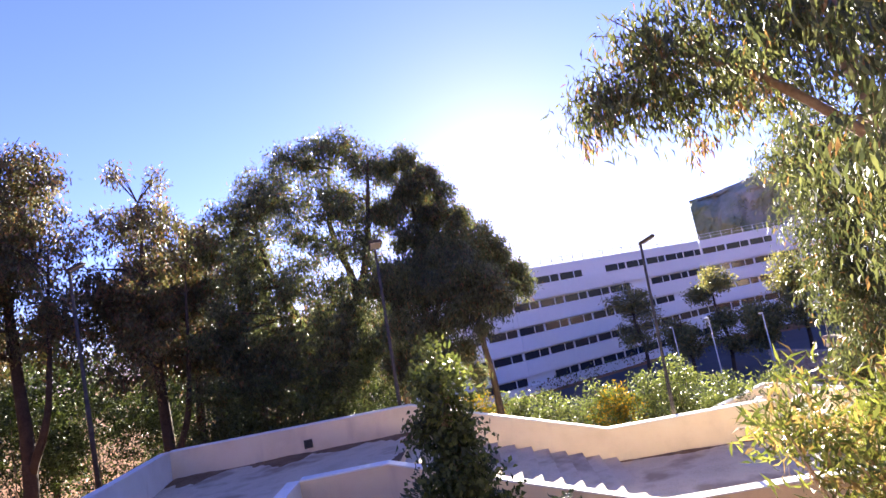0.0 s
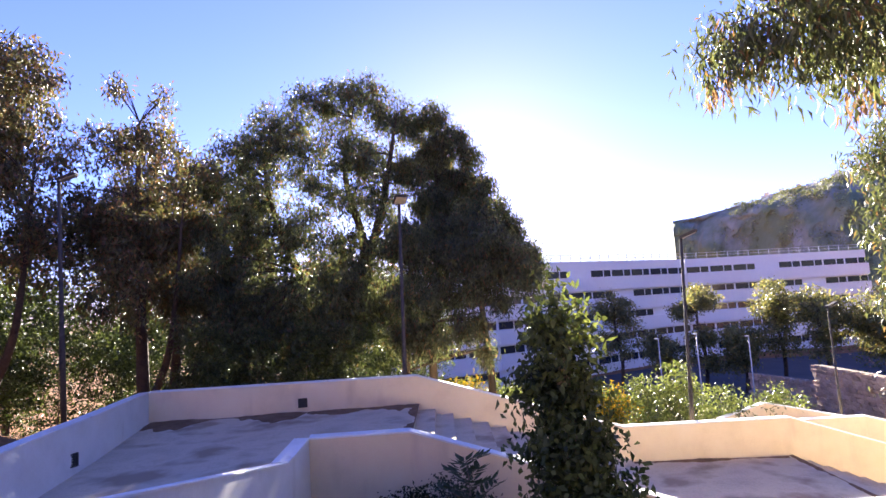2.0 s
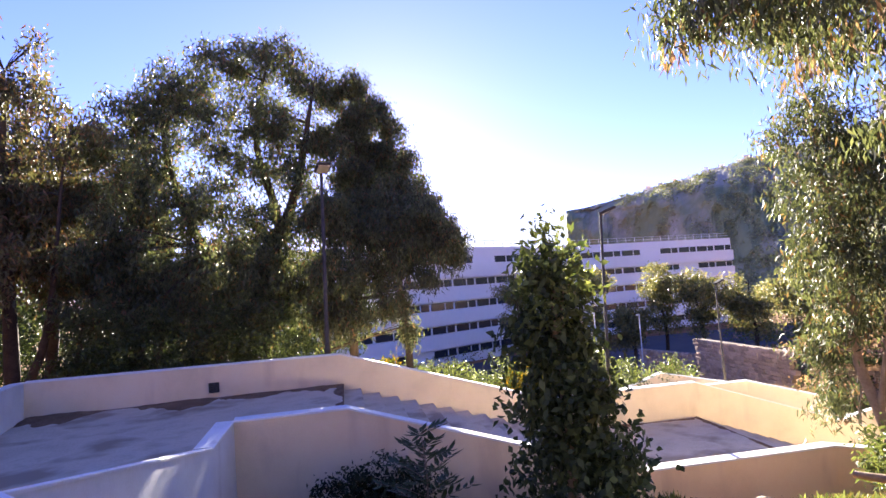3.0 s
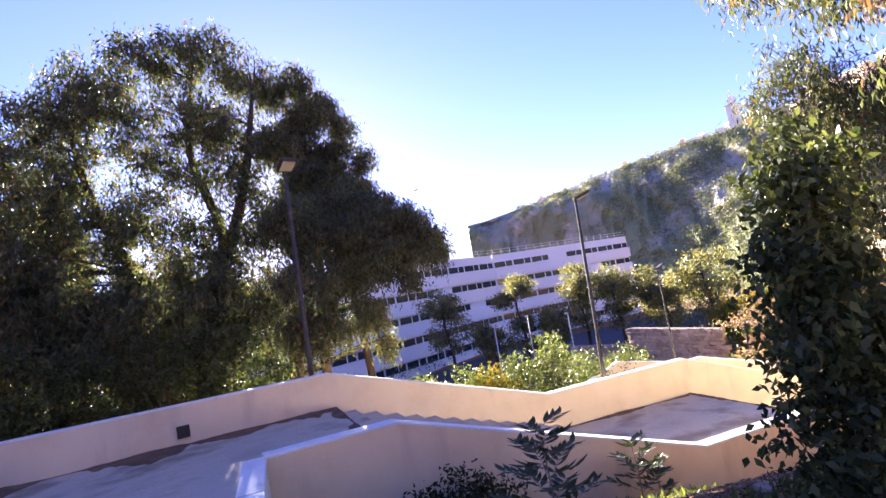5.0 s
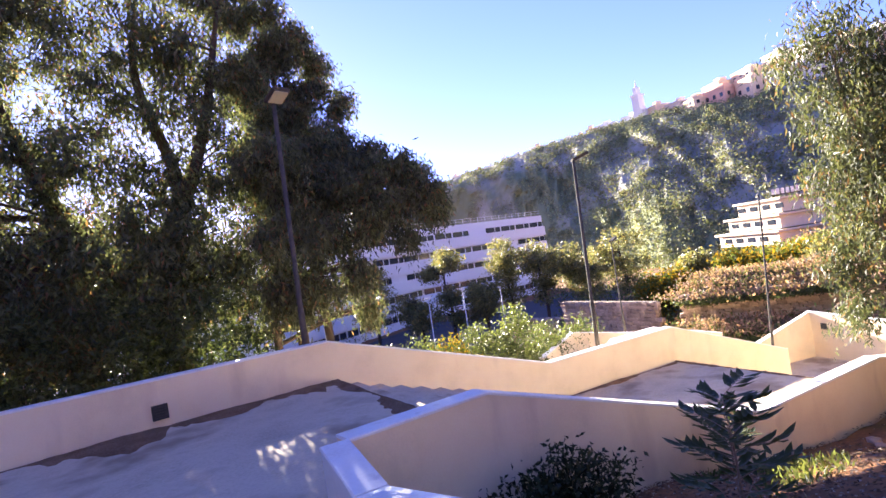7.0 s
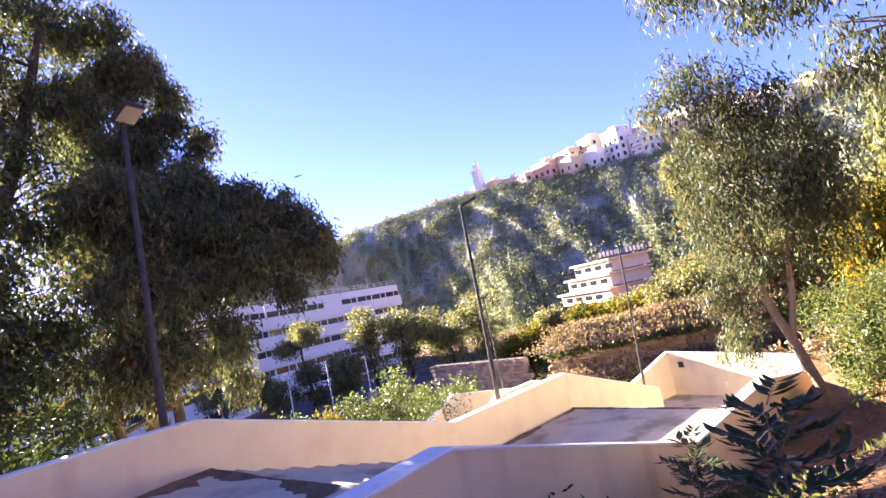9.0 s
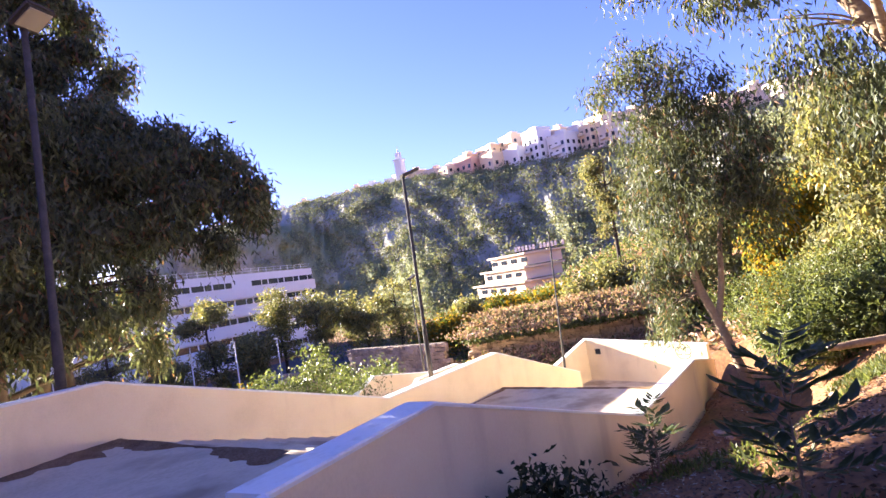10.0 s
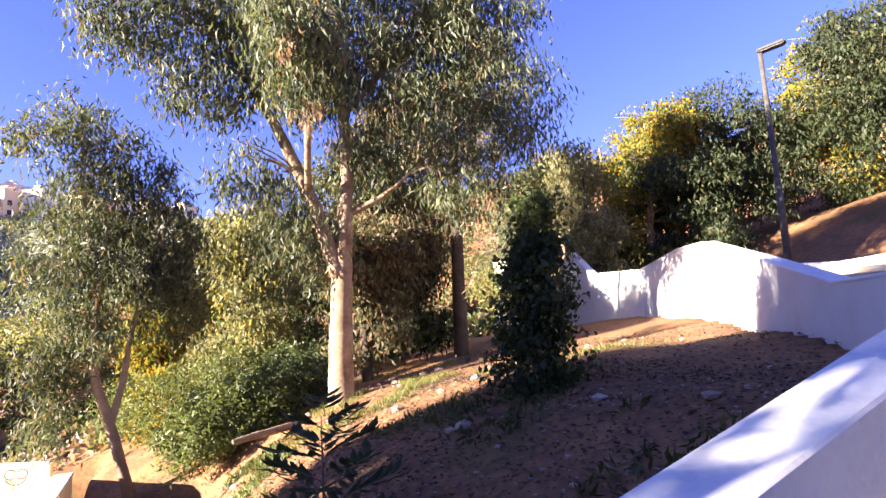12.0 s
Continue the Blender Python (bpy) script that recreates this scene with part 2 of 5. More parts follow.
def leaves_mesh(name, centres, length, width, material, rng, droop=0.8, spread=0.45, curl=0.15, flat=False):
    """One mesh of many separate lance-shaped leaves, one for each centre."""
    n = len(centres)
    d = rng.normal(size=(n, 3)) * spread
    d[:, 2] -= droop
    if flat:
        d[:, 2] *= 0.15
    d /= np.linalg.norm(d, axis=1)[:, None]
    s = rng.normal(size=(n, 3))
    if flat:
        s[:, 2] *= 0.2
    s -= d * (s * d).sum(1)[:, None]
    s /= np.linalg.norm(s, axis=1)[:, None]
    nn = np.cross(d, s)
    L = length * rng.uniform(0.6, 1.3, n)[:, None]
    W = width * rng.uniform(0.7, 1.25, n)[:, None]
    v = np.empty((n, 4, 3))
    v[:, 0] = centres
    v[:, 1] = centres + d * L * 0.42 + s * W / 2 + nn * L * curl
    v[:, 2] = centres + d * L
    v[:, 3] = centres + d * L * 0.42 - s * W / 2 + nn * L * curl
    me = bpy.data.meshes.new(name)
    me.vertices.add(4 * n)
    me.vertices.foreach_set("co", v.reshape(-1))
    me.loops.add(4 * n)
    me.loops.foreach_set("vertex_index", np.arange(4 * n, dtype=np.int32))
    me.polygons.add(n)
    me.polygons.foreach_set("loop_start", np.arange(0, 4 * n, 4, dtype=np.int32))
    me.update(calc_edges=True)
    me.materials.append(material)
    return me


def crown_points(lobes, clumps, per, size, rng, hang=0.5, shell=0.55):
    """Leaf places: clumps on the outer part of each lobe (x, y, z, rx, ry, rz), each clump a hanging spray."""
    vol = np.array([l[3] * l[4] * l[5] for l in lobes]) ** 0.7
    count = np.maximum(2, (clumps * vol / vol.sum()).astype(int))
    out = []
    for (x, y, z, a, b, c), k in zip(lobes, count):
        u = rng.normal(size=(k, 3))
        u /= np.linalg.norm(u, axis=1)[:, None]
        r = shell + (1.12 - shell) * rng.random(k) ** 0.7
        q = np.array((x, y, z)) + u * np.array((a, b, c)) * r[:, None]
        m = per * rng.uniform(0.5, 1.5, k)
        for p, mm in zip(q, m.astype(int)):
            g = rng.normal(size=(mm, 3)) * size
            g[:, 2] = g[:, 2] * 0.7 - np.abs(rng.normal(size=mm)) * size * hang
            out.append(p + g)
    return np.concatenate(out)


# ---- ground ----
PASSAGE = [  # plan boxes (x0, x1, y0, y1) under the stairs, with the height that the soil stays below
    (-10.3, -3.0, 9.6, 16.6, -2.0), (-3.2, 7.3, 11.4, 17.0, -4.2), (7.0, 18.5, 11.6, 19.0, -6.9), (-9.2, -4.5, 4.5, 10.4, -2.0),
]


def soft(a, b, x):
    t = min(1.0, max(0.0, (x - a) / (b - a)))
    return t * t * (3 - 2 * t)


GA, GB, GC, GD = -0.498, -0.081, -0.151, -0.157


def ground_z(x, y):
    z = GA + GB * max(-14.0, min(x, 24.0)) + GC * max(-45.0, min(y, 19.0)) + GD * max(0.0, min(y, 19.0) - 6.0)
    z -= (0.2 * math.exp(-((x + 2.4) / 2.4) ** 2) + 0.36 * soft(-0.5, 2.5, x) * (1 - soft(8, 11, x))) * soft(8.0, 10.6, y) * (1 - soft(12, 14, y))
    z -= 0.45 * math.exp(-((y - 9.7) / 0.9) ** 2) * soft(1.0, 3.0, x) * (1 - soft(5.6, 7.4, x))
    z += 0.22 * math.exp(-((x - 0.2) / 2.6) ** 2 - ((y - 6.2) / 2.4) ** 2)
    north = soft(18.0, 46.0, y)
    low = -10.6 + 2.0 * soft(16, 40, x) * (1 - soft(45, 60, y))
    if x < -7:
        z = z + (1 - soft(-14, -7, x)) * 1.6 * (1 - soft(19, 40, y))
    z = z * (1 - north) + low * north
    z += 8.5 * soft(24, 70, x) * (1 - soft(20, 60, y)) + 2.2 * soft(-6, -14, y) + 9 * soft(-12, -50, y) + 20 * soft(-40, -140, y) + 4 * soft(-20, -60, x)
    r = math.hypot(x, y)
    amp = min(1.0, r / 30) * 0.25 + 0.05
    z += noise.noise(Vector((x * 0.35, y * 0.35, 0))) * amp + noise.noise(Vector((x * 1.7, y * 1.7, 3))) * 0.05
    for x0, x1, y0, y1, top in PASSAGE:
        if x0 < x < x1 and y0 < y < y1:
            z = min(z, top)
    # the walked ramp from the upper flight to the landing
    if -9.0 < x < 6 and y < 6.4 and y < 5.1 - 0.843 * (x + 4.35) and y > -7.0:
        z = min(z, -1.4)
    return z


def axis(fine0, fine1, step, far):
    v = list(np.arange(fine0, fine1 + 1e-6, step))
    s, a, b = step, fine0, fine1
    lo, hi = [], []
    while b < far:
        s *= 1.16
        a, b = a - s, b + s
        lo.append(a)
        hi.append(b)
    return lo[::-1] + v + hi


def build_ground():
    xs, ys = axis(-16, 24, 0.32, 2400), axis(-8, 24, 0.32, 2400)
    verts = [(x, y, ground_z(x, y)) for y in ys for x in xs]
    w = len(xs)
    faces = [(j * w + i, j * w + i + 1, (j + 1) * w + i + 1, (j + 1) * w + i) for j in range(len(ys) - 1) for i in range(w - 1)]
    ob = part_mesh("ground", verts, faces, EARTH, smooth=True)
    tagged(ob, "sloping red-brown earth with dry grass patches", "ground", kind="structure")


build_ground()


# ---- walls and floors ----
def parapet(name, line, width, depth, face, label, closed_ends=True):
    """A rendered wall with a painted cap. line: (x, y, top, bottom); the wall lies on the left of the line by its width."""
    pts = [Vector(p[:2]) for p in line]
    off = []
    for i, p in enumerate(pts):
        ns = []
        if i:
            d = (p - pts[i - 1]).normalized()
            ns.append(Vector((-d.y, d.x)))
        if i < len(pts) - 1:
            d = (pts[i + 1] - p).normalized()
            ns.append(Vector((-d.y, d.x)))
        m = sum(ns, Vector((0, 0))).normalized()
        off.append(p + m * width / max(0.5, m.dot(ns[0])))
    wall_v, wall_f, cap_v, cap_f = [], [], [], []
    t = 0.035
    for i, (a, b) in enumerate(zip(pts, off)):
        top, bot = line[i][2], line[i][3]
        wall_v += [(a.x, a.y, bot), (b.x, b.y, bot), (b.x, b.y, top - t), (a.x, a.y, top - t)]
        o = (b - a).normalized() * 0.012
        a2, b2 = a - o, b + o
        c = 0.012
        cap_v += [(a2.x, a2.y, top - t), (b2.x, b2.y, top - t), (b2.x, b2.y, top - c), (b2.x - o.x, b2.y - o.y, top), (a2.x + o.x, a2.y + o.y, top), (a2.x, a2.y, top - c)]
        if i:
            p, q = (i - 1) * 4, i * 4
            for k in range(4):
                k2 = (k + 1) % 4
                wall_f.append((p + k, p + k2, q + k2, q + k))
            p, q = (i - 1) * 6, i * 6
            for k in range(6):
                k2 = (k + 1) % 6
                cap_f.append((p + k, p + k2, q + k2, q + k))
    n = len(pts)
    wall_f += [(3, 2, 1, 0), tuple(4 * (n - 1) + k for k in range(4))]
    cap_f += [(5, 4, 3, 2, 1, 0), tuple(6 * (n - 1) + k for k in range(6))]
    ob = part_mesh(name, wall_v, wall_f, face)
    tagged(ob, label, "wall", kind="structure")
    part_mesh("wall_cap", cap_v, cap_f, CAP, ob, "flat white-painted wall cap")
    return ob


# lower flights: outer wall, from the walked ramp round the landing and down to the second landing
parapet("wall_landing_side", [(-9.94, 15.4, -0.71, -3.0), (-9.03, 12.0, -0.65, -3.0), (-8.31, 8.66, -0.62, -3.0), (-7.6, 5.2, 0.25, -2.6), (-6.2, 2.6, 0.3, -2.2), (-3.6, 0.0, 0.45, -2.0), (1.0, -3.6, 0.5, -2.0), (8.0, -9.0, 1.2, -2.0)], -0.24, 0, WHITE, "white rendered parapet beside the landing")
parapet("wall_outer", [(-9.94, 15.4, -0.71, -4.0), (-3.0, 16.53, -0.83, -4.0), (2.71, 16.95, -2.64, -5.0), (7.26, 16.85, -2.62, -6.5), (13.0, 16.95, -4.55, -8.0)], 0.22, 0, CREAM, "cream rendered parapet following the steps")
# inner wall
parapet("wall_inner_flight", [(-4.46, 10.99, -1.11, -4.0), (-2.69, 11.26, -1.15, -4.0), (2.66, 11.45, -2.89, -5.2), (6.6, 11.42, -2.88, -6.5), (16.0, 12.9, -4.9, -8.0)], 0.27, 0, CREAM, "cream rendered inner parapet with white cap")
parapet("wall_inner_turn", [(-4.5, 9.95, -1.22, -3.0), (-4.46, 11.0, -1.108, -3.0)], 0.27, 0, WHITE, "short white parapet at the turn")
parapet("wall_walked_ramp", [(-4.5, 9.95, -1.23, -3.0), (-4.35, 5.25, -0.15, -2.6), (-2.5, 3.69, -0.2, -2.4), (-1.04, 2.46, 0.22, -2.2), (1.53, 0.29, 0.93, -2.0), (3.3, -1.2, 1.08, -1.8), (5.9, -2.7, 0.84, -1.8), (8.2, -2.9, 0.92, -1.8), (9.7, -3.2, 1.95, -1.8)], -0.27, 0, WHITE, "white rendered parapet beside the walked ramp")
parapet("wall_upper_path", [(9.7, -3.2, 1.95, -1.8), (12.5, -3.8, 2.3, -1.0), (17.5, -5.0, 2.4, -1.0)], -0.25, 0, WHITE, "white rendered parapet along the upper path")
# third landing and its far wall
parapet("wall_end", [(16.05, 13.1, -4.35, -8.0), (17.15, 18.3, -4.07, -8.0), (12.6, 19.3, -5.35, -8.5), (9.6, 19.8, -6.1, -9.0)], -0.24, 0, CREAM, "cream rendered end wall of the low landing")
parapet("wall_switchback", [(16.2, 21.6, -4.9, -9.0), (13.6, 23.0, -4.2, -9.0), (11.6, 23.6, -4.35, -9.0), (9.2, 22.9, -5.3, -9.0)], -0.24, 0, CREAM, "cream rendered parapet of the next flight down")
parapet("wall_low", [(8.3, 24.5, -4.5, -9.0), (11.5, 26.1, -4.15, -9.0), (14.5, 24.6, -4.7, -9.0)], 0.24, 0, CREAM, "cream rendered low wall farther down")


def slab(name, corners, thick, material, label):
    n = len(corners)
    v = [Vector(c) for c in corners] + [Vector(c) - Vector((0, 0, thick)) for c in corners]
    f = [tuple(range(n)), tuple(range(2 * n - 1, n - 1, -1))] + [(i, n + i, n + (i + 1) % n, (i + 1) % n) for i in range(n)]
    return tagged(part_mesh(name, v, f, material), label, "floor", kind="structure")


def flight(name, a0, a1, b0, b1, count, z0, z1, label):
    """Steps from the edge a0-a1 down to the edge b0-b1; each step its own part."""
    ob = thing(name, (0, 0, 0), label, "steps", kind="structure")
    for i in range(count):
        f0, f1 = i / count, (i + 1) / count
        p = [Vector(a0).lerp(Vector(b0), f) for f in (f0, f1)] + [Vector(a1).lerp(Vector(b1), f) for f in (f1, f0)]
        z = z0 + (z1 - z0) * (i + 1) / (count + 1)
        v = [(q.x, q.y, z) for q in p] + [(q.x, q.y, z - 0.4) for q in p]
        part_mesh("step", v, [(0, 1, 2, 3), (7, 6, 5, 4), (0, 4, 5, 1), (1, 5, 6, 2), (2, 6, 7, 3), (3, 7, 4, 0)], CONCRETE, ob)
    return ob


slab("floor_landing", [(-3.0, 16.5, -1.63), (-9.9, 15.4, -1.52), (-8.35, 8.7, -1.6), (-4.6, 9.9, -1.6), (-4.6, 11.12, -1.61), (-2.75, 11.42, -1.63)], 0.3, CONCRETE, "worn grey concrete landing with dirt by the wall")
flight("stairs_main", (-3.0, 16.6), (-2.75, 11.42), (2.75, 17.02), (2.75, 11.6), 12, -1.63, -3.63, "worn concrete steps going down")
slab("floor_landing_low", [(7.2, 16.85, -3.63), (2.72, 16.94, -3.63), (2.72, 11.6, -3.63), (7.05, 11.6, -3.63)], 0.4, CONCRETE, "pale worn concrete second landing")
flight("stairs_low", (7.2, 16.85), (7.05, 11.6), (12.9, 16.95), (12.6, 12.4), 12, -3.63, -5.9, "concrete steps down to the last landing")
slab("floor_landing_last", [(17.2, 18.4, -5.9), (10.5, 19.5, -5.9), (11.8, 12.3, -5.9), (16.0, 12.9, -5.9)], 0.4, CONCRETE, "low concrete landing")
# walked path
flight("stairs_walked_up", (0.7, 0.8), (-3.4, -0.2), (-2.7, 3.65), (-6.0, 2.4), 6, 0.13, -0.83, "concrete steps of the walked path")
slab("floor_path_up", [(0.7, 0.8, 0.13), (-3.4, -0.2, 0.13), (1.2, -3.5, 0.2), (8.0, -8.8, 0.3), (8.7, -6.0, 0.3)], 0.3, CONCRETE, "concrete path above the steps")
slab("floor_path_mid", [(-2.7, 3.65, -0.83), (-4.5, 5.3, -0.83), (-7.7, 5.4, -0.83), (-6.0, 2.4, -0.83)], 0.3, CONCRETE, "concrete middle landing of the walked path")
flight("stairs_walked_down", (-4.5, 5.3), (-7.7, 5.4), (-4.65, 9.85), (-8.4, 8.7), 4, -0.83, -1.6, "concrete steps of the walked path")


def dirt_drift(name, a, b, z0, z1, width, label, seed):
    """Swept-up soil lying along the foot of a wall: a low uneven wedge."""
    rnd = random.Random(seed)
    a, b = Vector(a), Vector(b)
    d = (b - a).normalized()
    out = Vector((d.y, -d.x))
    n = int((b - a).length / 0.09)
    verts, faces = [], []
    for i in range(n + 1):
        f = i / n
        p = a.lerp(b, f)
        z = z0 + (z1 - z0) * f
        w = width * max(0.06, 0.5 + 1.3 * noise.noise(Vector((i * 0.07, seed, 0))) + 0.5 * noise.noise(Vector((i * 0.4, seed, 4))))
        h = 0.035 * (0.3 + w / width)
        for k, (s, hh) in enumerate(((0.0, h), (0.35, h * 0.75), (0.7, h * 0.35), (1.0, 0.003))):
            q = p + out * w * s
            verts.append((q.x, q.y, z + hh + (rnd.uniform(-0.006, 0.006) if 0 < k < 3 else 0)))
        if i:
            o = (i - 1) * 4
            faces += [(o + k, o + k + 1, o + k + 5, o + k + 4) for k in range(3)]
    ob = part_mesh(name, verts, faces, DIRT, smooth=True)
    tagged(ob, label, "dirt", kind="stuff")


DIRT = ramp_material("swept_dirt", [(0.3, (0.1, 0.062, 0.036)), (0.5, (0.19, 0.122, 0.072)), (0.7, (0.3, 0.21, 0.135))], 3.0, 40, 0.97, 0.8, 0.5, 0.1)
dirt_drift("dirt_drift", (-9.9, 15.38), (-3.0, 16.5), -1.525, -1.632, 0.95, "brown soil drifted along the foot of the parapet", 1)
dirt_drift("dirt_drift", (2.72, 16.92), (7.0, 16.7), -3.63, -3.63, 0.2, "brown soil drifted along the landing edge", 2)
dirt_drift("dirt_drift", (7.16, 16.8), (7.03, 11.7), -3.63, -3.63, 0.16, "thin line of soil along the landing's top step", 3)
dirt_drift("dirt_drift", (-2.95, 16.48), (-2.83, 13.0), -1.632, -1.628, 0.4, "brown soil drifted along the landing's top step", 4)


# ---- far things: hill, headland, hotel, town ----
def lerp_table(table, u):
    for (a, va), (b, vb) in zip(table, table[1:]):
        if u <= b:
            return va + (vb - va) * max(0.0, (u - a)) / (b - a)
    return table[-1][1]


RIDGE_EL = [(20, 6.6), (24.5, 7.0), (32, 8.2), (41, 9.8), (50, 10.6), (57, 10.8), (66, 10.5), (80, 10.3), (100, 11.0), (125, 12.0)]
RIDGE_R = [(20, 300), (24.5, 300), (50, 235), (80, 200), (125, 170)]
BASE_R = [(20, 282), (24.5, 278), (35, 205), (50, 135), (80, 105), (125, 85)]


def hill_point(az, v):
    """v 0 at the foot, 1 at the ridge, beyond that the plateau."""
    r0, r1 = lerp_table(BASE_R, az), lerp_table(RIDGE_R, az)
    top = r1 * math.tan(radians(lerp_table(RIDGE_EL, az)))
    foot = -11.0
    if v <= 1:
        r = r0 + (r1 - r0) * v
        steep = soft(48, 28, az)
        s = v * (1 - steep) + steep * soft(0.15, 0.75, v)
        z = foot + (top - foot) * (0.35 * v + 0.65 * s)
        k = min(1.0, v * 4, (1 - v) * 5 + 0.15)
    else:
        r, z, k = r1 + (v - 1) * 300, top - (v - 1) * 3, 0.3
    a = radians(az)
    n1 = noise.fractal(Vector((az * 0.22, v * 4.0, 1.0)), 1.0, 2.0, 5)
    n2 = noise.fractal(Vector((az * 0.8, v * 8.0, 7.0)), 0.8, 2.2, 5)
    rib = 0.45 - abs(noise.noise(Vector((az * 0.3 + v * 2.6, v * 1.1, 4.0)))) * 1.6
    crag = 0.4 - abs(noise.noise(Vector((az * 0.95 - v * 1.5, v * 3.0, 11.0)))) * 1.5
    r += (n1 * 7 + n2 * 2.5 - rib * 6 - crag * 2.2) * k
    z += (n2 * 1.5 + n1 * 2.0 + crag * 0.6) * k
    return (-4 + r * math.sin(a), 5 + r * math.cos(a), z)


def build_hill():
    azs = [22.5 + 0.2 * i for i in range(518)]
    vs = [-0.25] + [i / 64 for i in range(65)] + [1.03, 1.1, 1.4, 2.5]
    verts = [hill_point(a, v) for v in vs for a in azs]
    w = len(azs)
    faces = [(j * w + i, j * w + i + 1, (j + 1) * w + i + 1, (j + 1) * w + i) for j in range(len(vs) - 1) for i in range(w - 1)]
    # the seaward end of the cliff
    o = len(verts)
    n = len(vs)
    for j in range(n):
        x, y, z = verts[j * w]
        verts.append((x * 1.3, y * 1.3, z - 1))
    faces += [(o + j, j * w, (j + 1) * w, o + j + 1) for j in range(n - 1)]
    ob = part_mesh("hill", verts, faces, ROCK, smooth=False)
    return tagged(ob, "grey rocky hill with green scrub on its slope", "hill", kind="structure")


hill = build_hill()


def build_headland():
    verts, faces = [], []
    for i in range(81):
        az = -14 + 45 * i / 80
        a = radians(az)
        el = lerp_table([(-14, 2.0), (0, 3.6), (8, 4.6), (14, 5.4), (20, 6.0), (31, 6.6)], az) + 0.25 * noise.noise(Vector((az * 0.5, 0, 0)))
        z = 1000 * math.tan(radians(el))
        for r, h in ((900, -12), (960, z * 0.7), (1000, z), (1400, z)):
            verts.append((r * math.sin(a), r * math.cos(a), h))
        if i:
            for k in range(3):
                p, q = (i - 1) * 4 + k, i * 4 + k
                faces.append((p, q, q + 1, p + 1))
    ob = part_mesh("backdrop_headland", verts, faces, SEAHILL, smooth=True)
    tagged(ob, "distant grey headland, its haze an added glow", "hill", kind="structure")


build_headland()


def wing(parent, a, b, base, storeys, height, depth):
    """One straight wing of the hotel: a wall with recessed ribbon windows, sills and a roof rail."""
    a, b = Vector((*a, 0)), Vector((*b, 0))
    d = (b - a).normalized()
    out = Vector((d.y, -d.x, 0))
    length = (b - a).length
    rot = math.atan2(d.y, d.x)

    def at(s, o, z):
        p = a + d * s + out * o
        return (p.x, p.y, z)
    top = base + storeys * height + 1.0
    bm = bmesh.new()
    box_bm(bm, (length, depth, top - base), at(length / 2, -depth / 2, (top + base) / 2), rot)
    wall = part("facade", bm, HOTEL, parent)
    for k in range(storeys):
        z = base + height * (k + 0.72)
        bm = bmesh.new()
        box_bm(bm, (length, 0.5, height * 0.62), at(length / 2, 0.26, z - height * 0.48), rot)
        part("balcony_band", bm, HOTEL, parent)
        n = int(length / 4.2)
        for i in range(n):
            s = (i + 0.5) * length / n
            if (i * 7 + k * 3) % 11 == 0:
                continue
            bm = bmesh.new()
            box_bm(bm, (length / n * 0.9, 0.1, height * 0.3), at(s, 0.06, z), rot)
            w = part("window", bm, GLASS_DARK, parent)
            bm = bmesh.new()
            box_bm(bm, (0.14, 0.16, height * 0.3), at(s + 0.1 * length / n, 0.08, z), rot)
            part("mullion", bm, HOTEL, w)
    bm = bmesh.new()
    for i in range(int(length / 2)):
        box_bm(bm, (0.08, 0.08, 1.0), at(i * 2 + 0.5, -0.4, top + 0.5), rot)
    for z in (0.5, 1.0):
        box_bm(bm, (length, 0.06, 0.06), at(length / 2, -0.4, top + z), rot)
    part("roof_rail", bm, POST_PALE, parent)
    return wall


hotel = thing("hotel", (0, 0, -10.6), "long white five-storey building with ribbon windows", "building")
for span in (((-14, 66), (3, 74)), ((3, 74), (37, 95)), ((37.2, 95), (72, 101))):
    wing(hotel, *span, -11.2, 5, 3.25, 12)
for ob in hotel.children:
    ob.matrix_parent_inverse = Matrix.Translation((0, 0, 10.6))


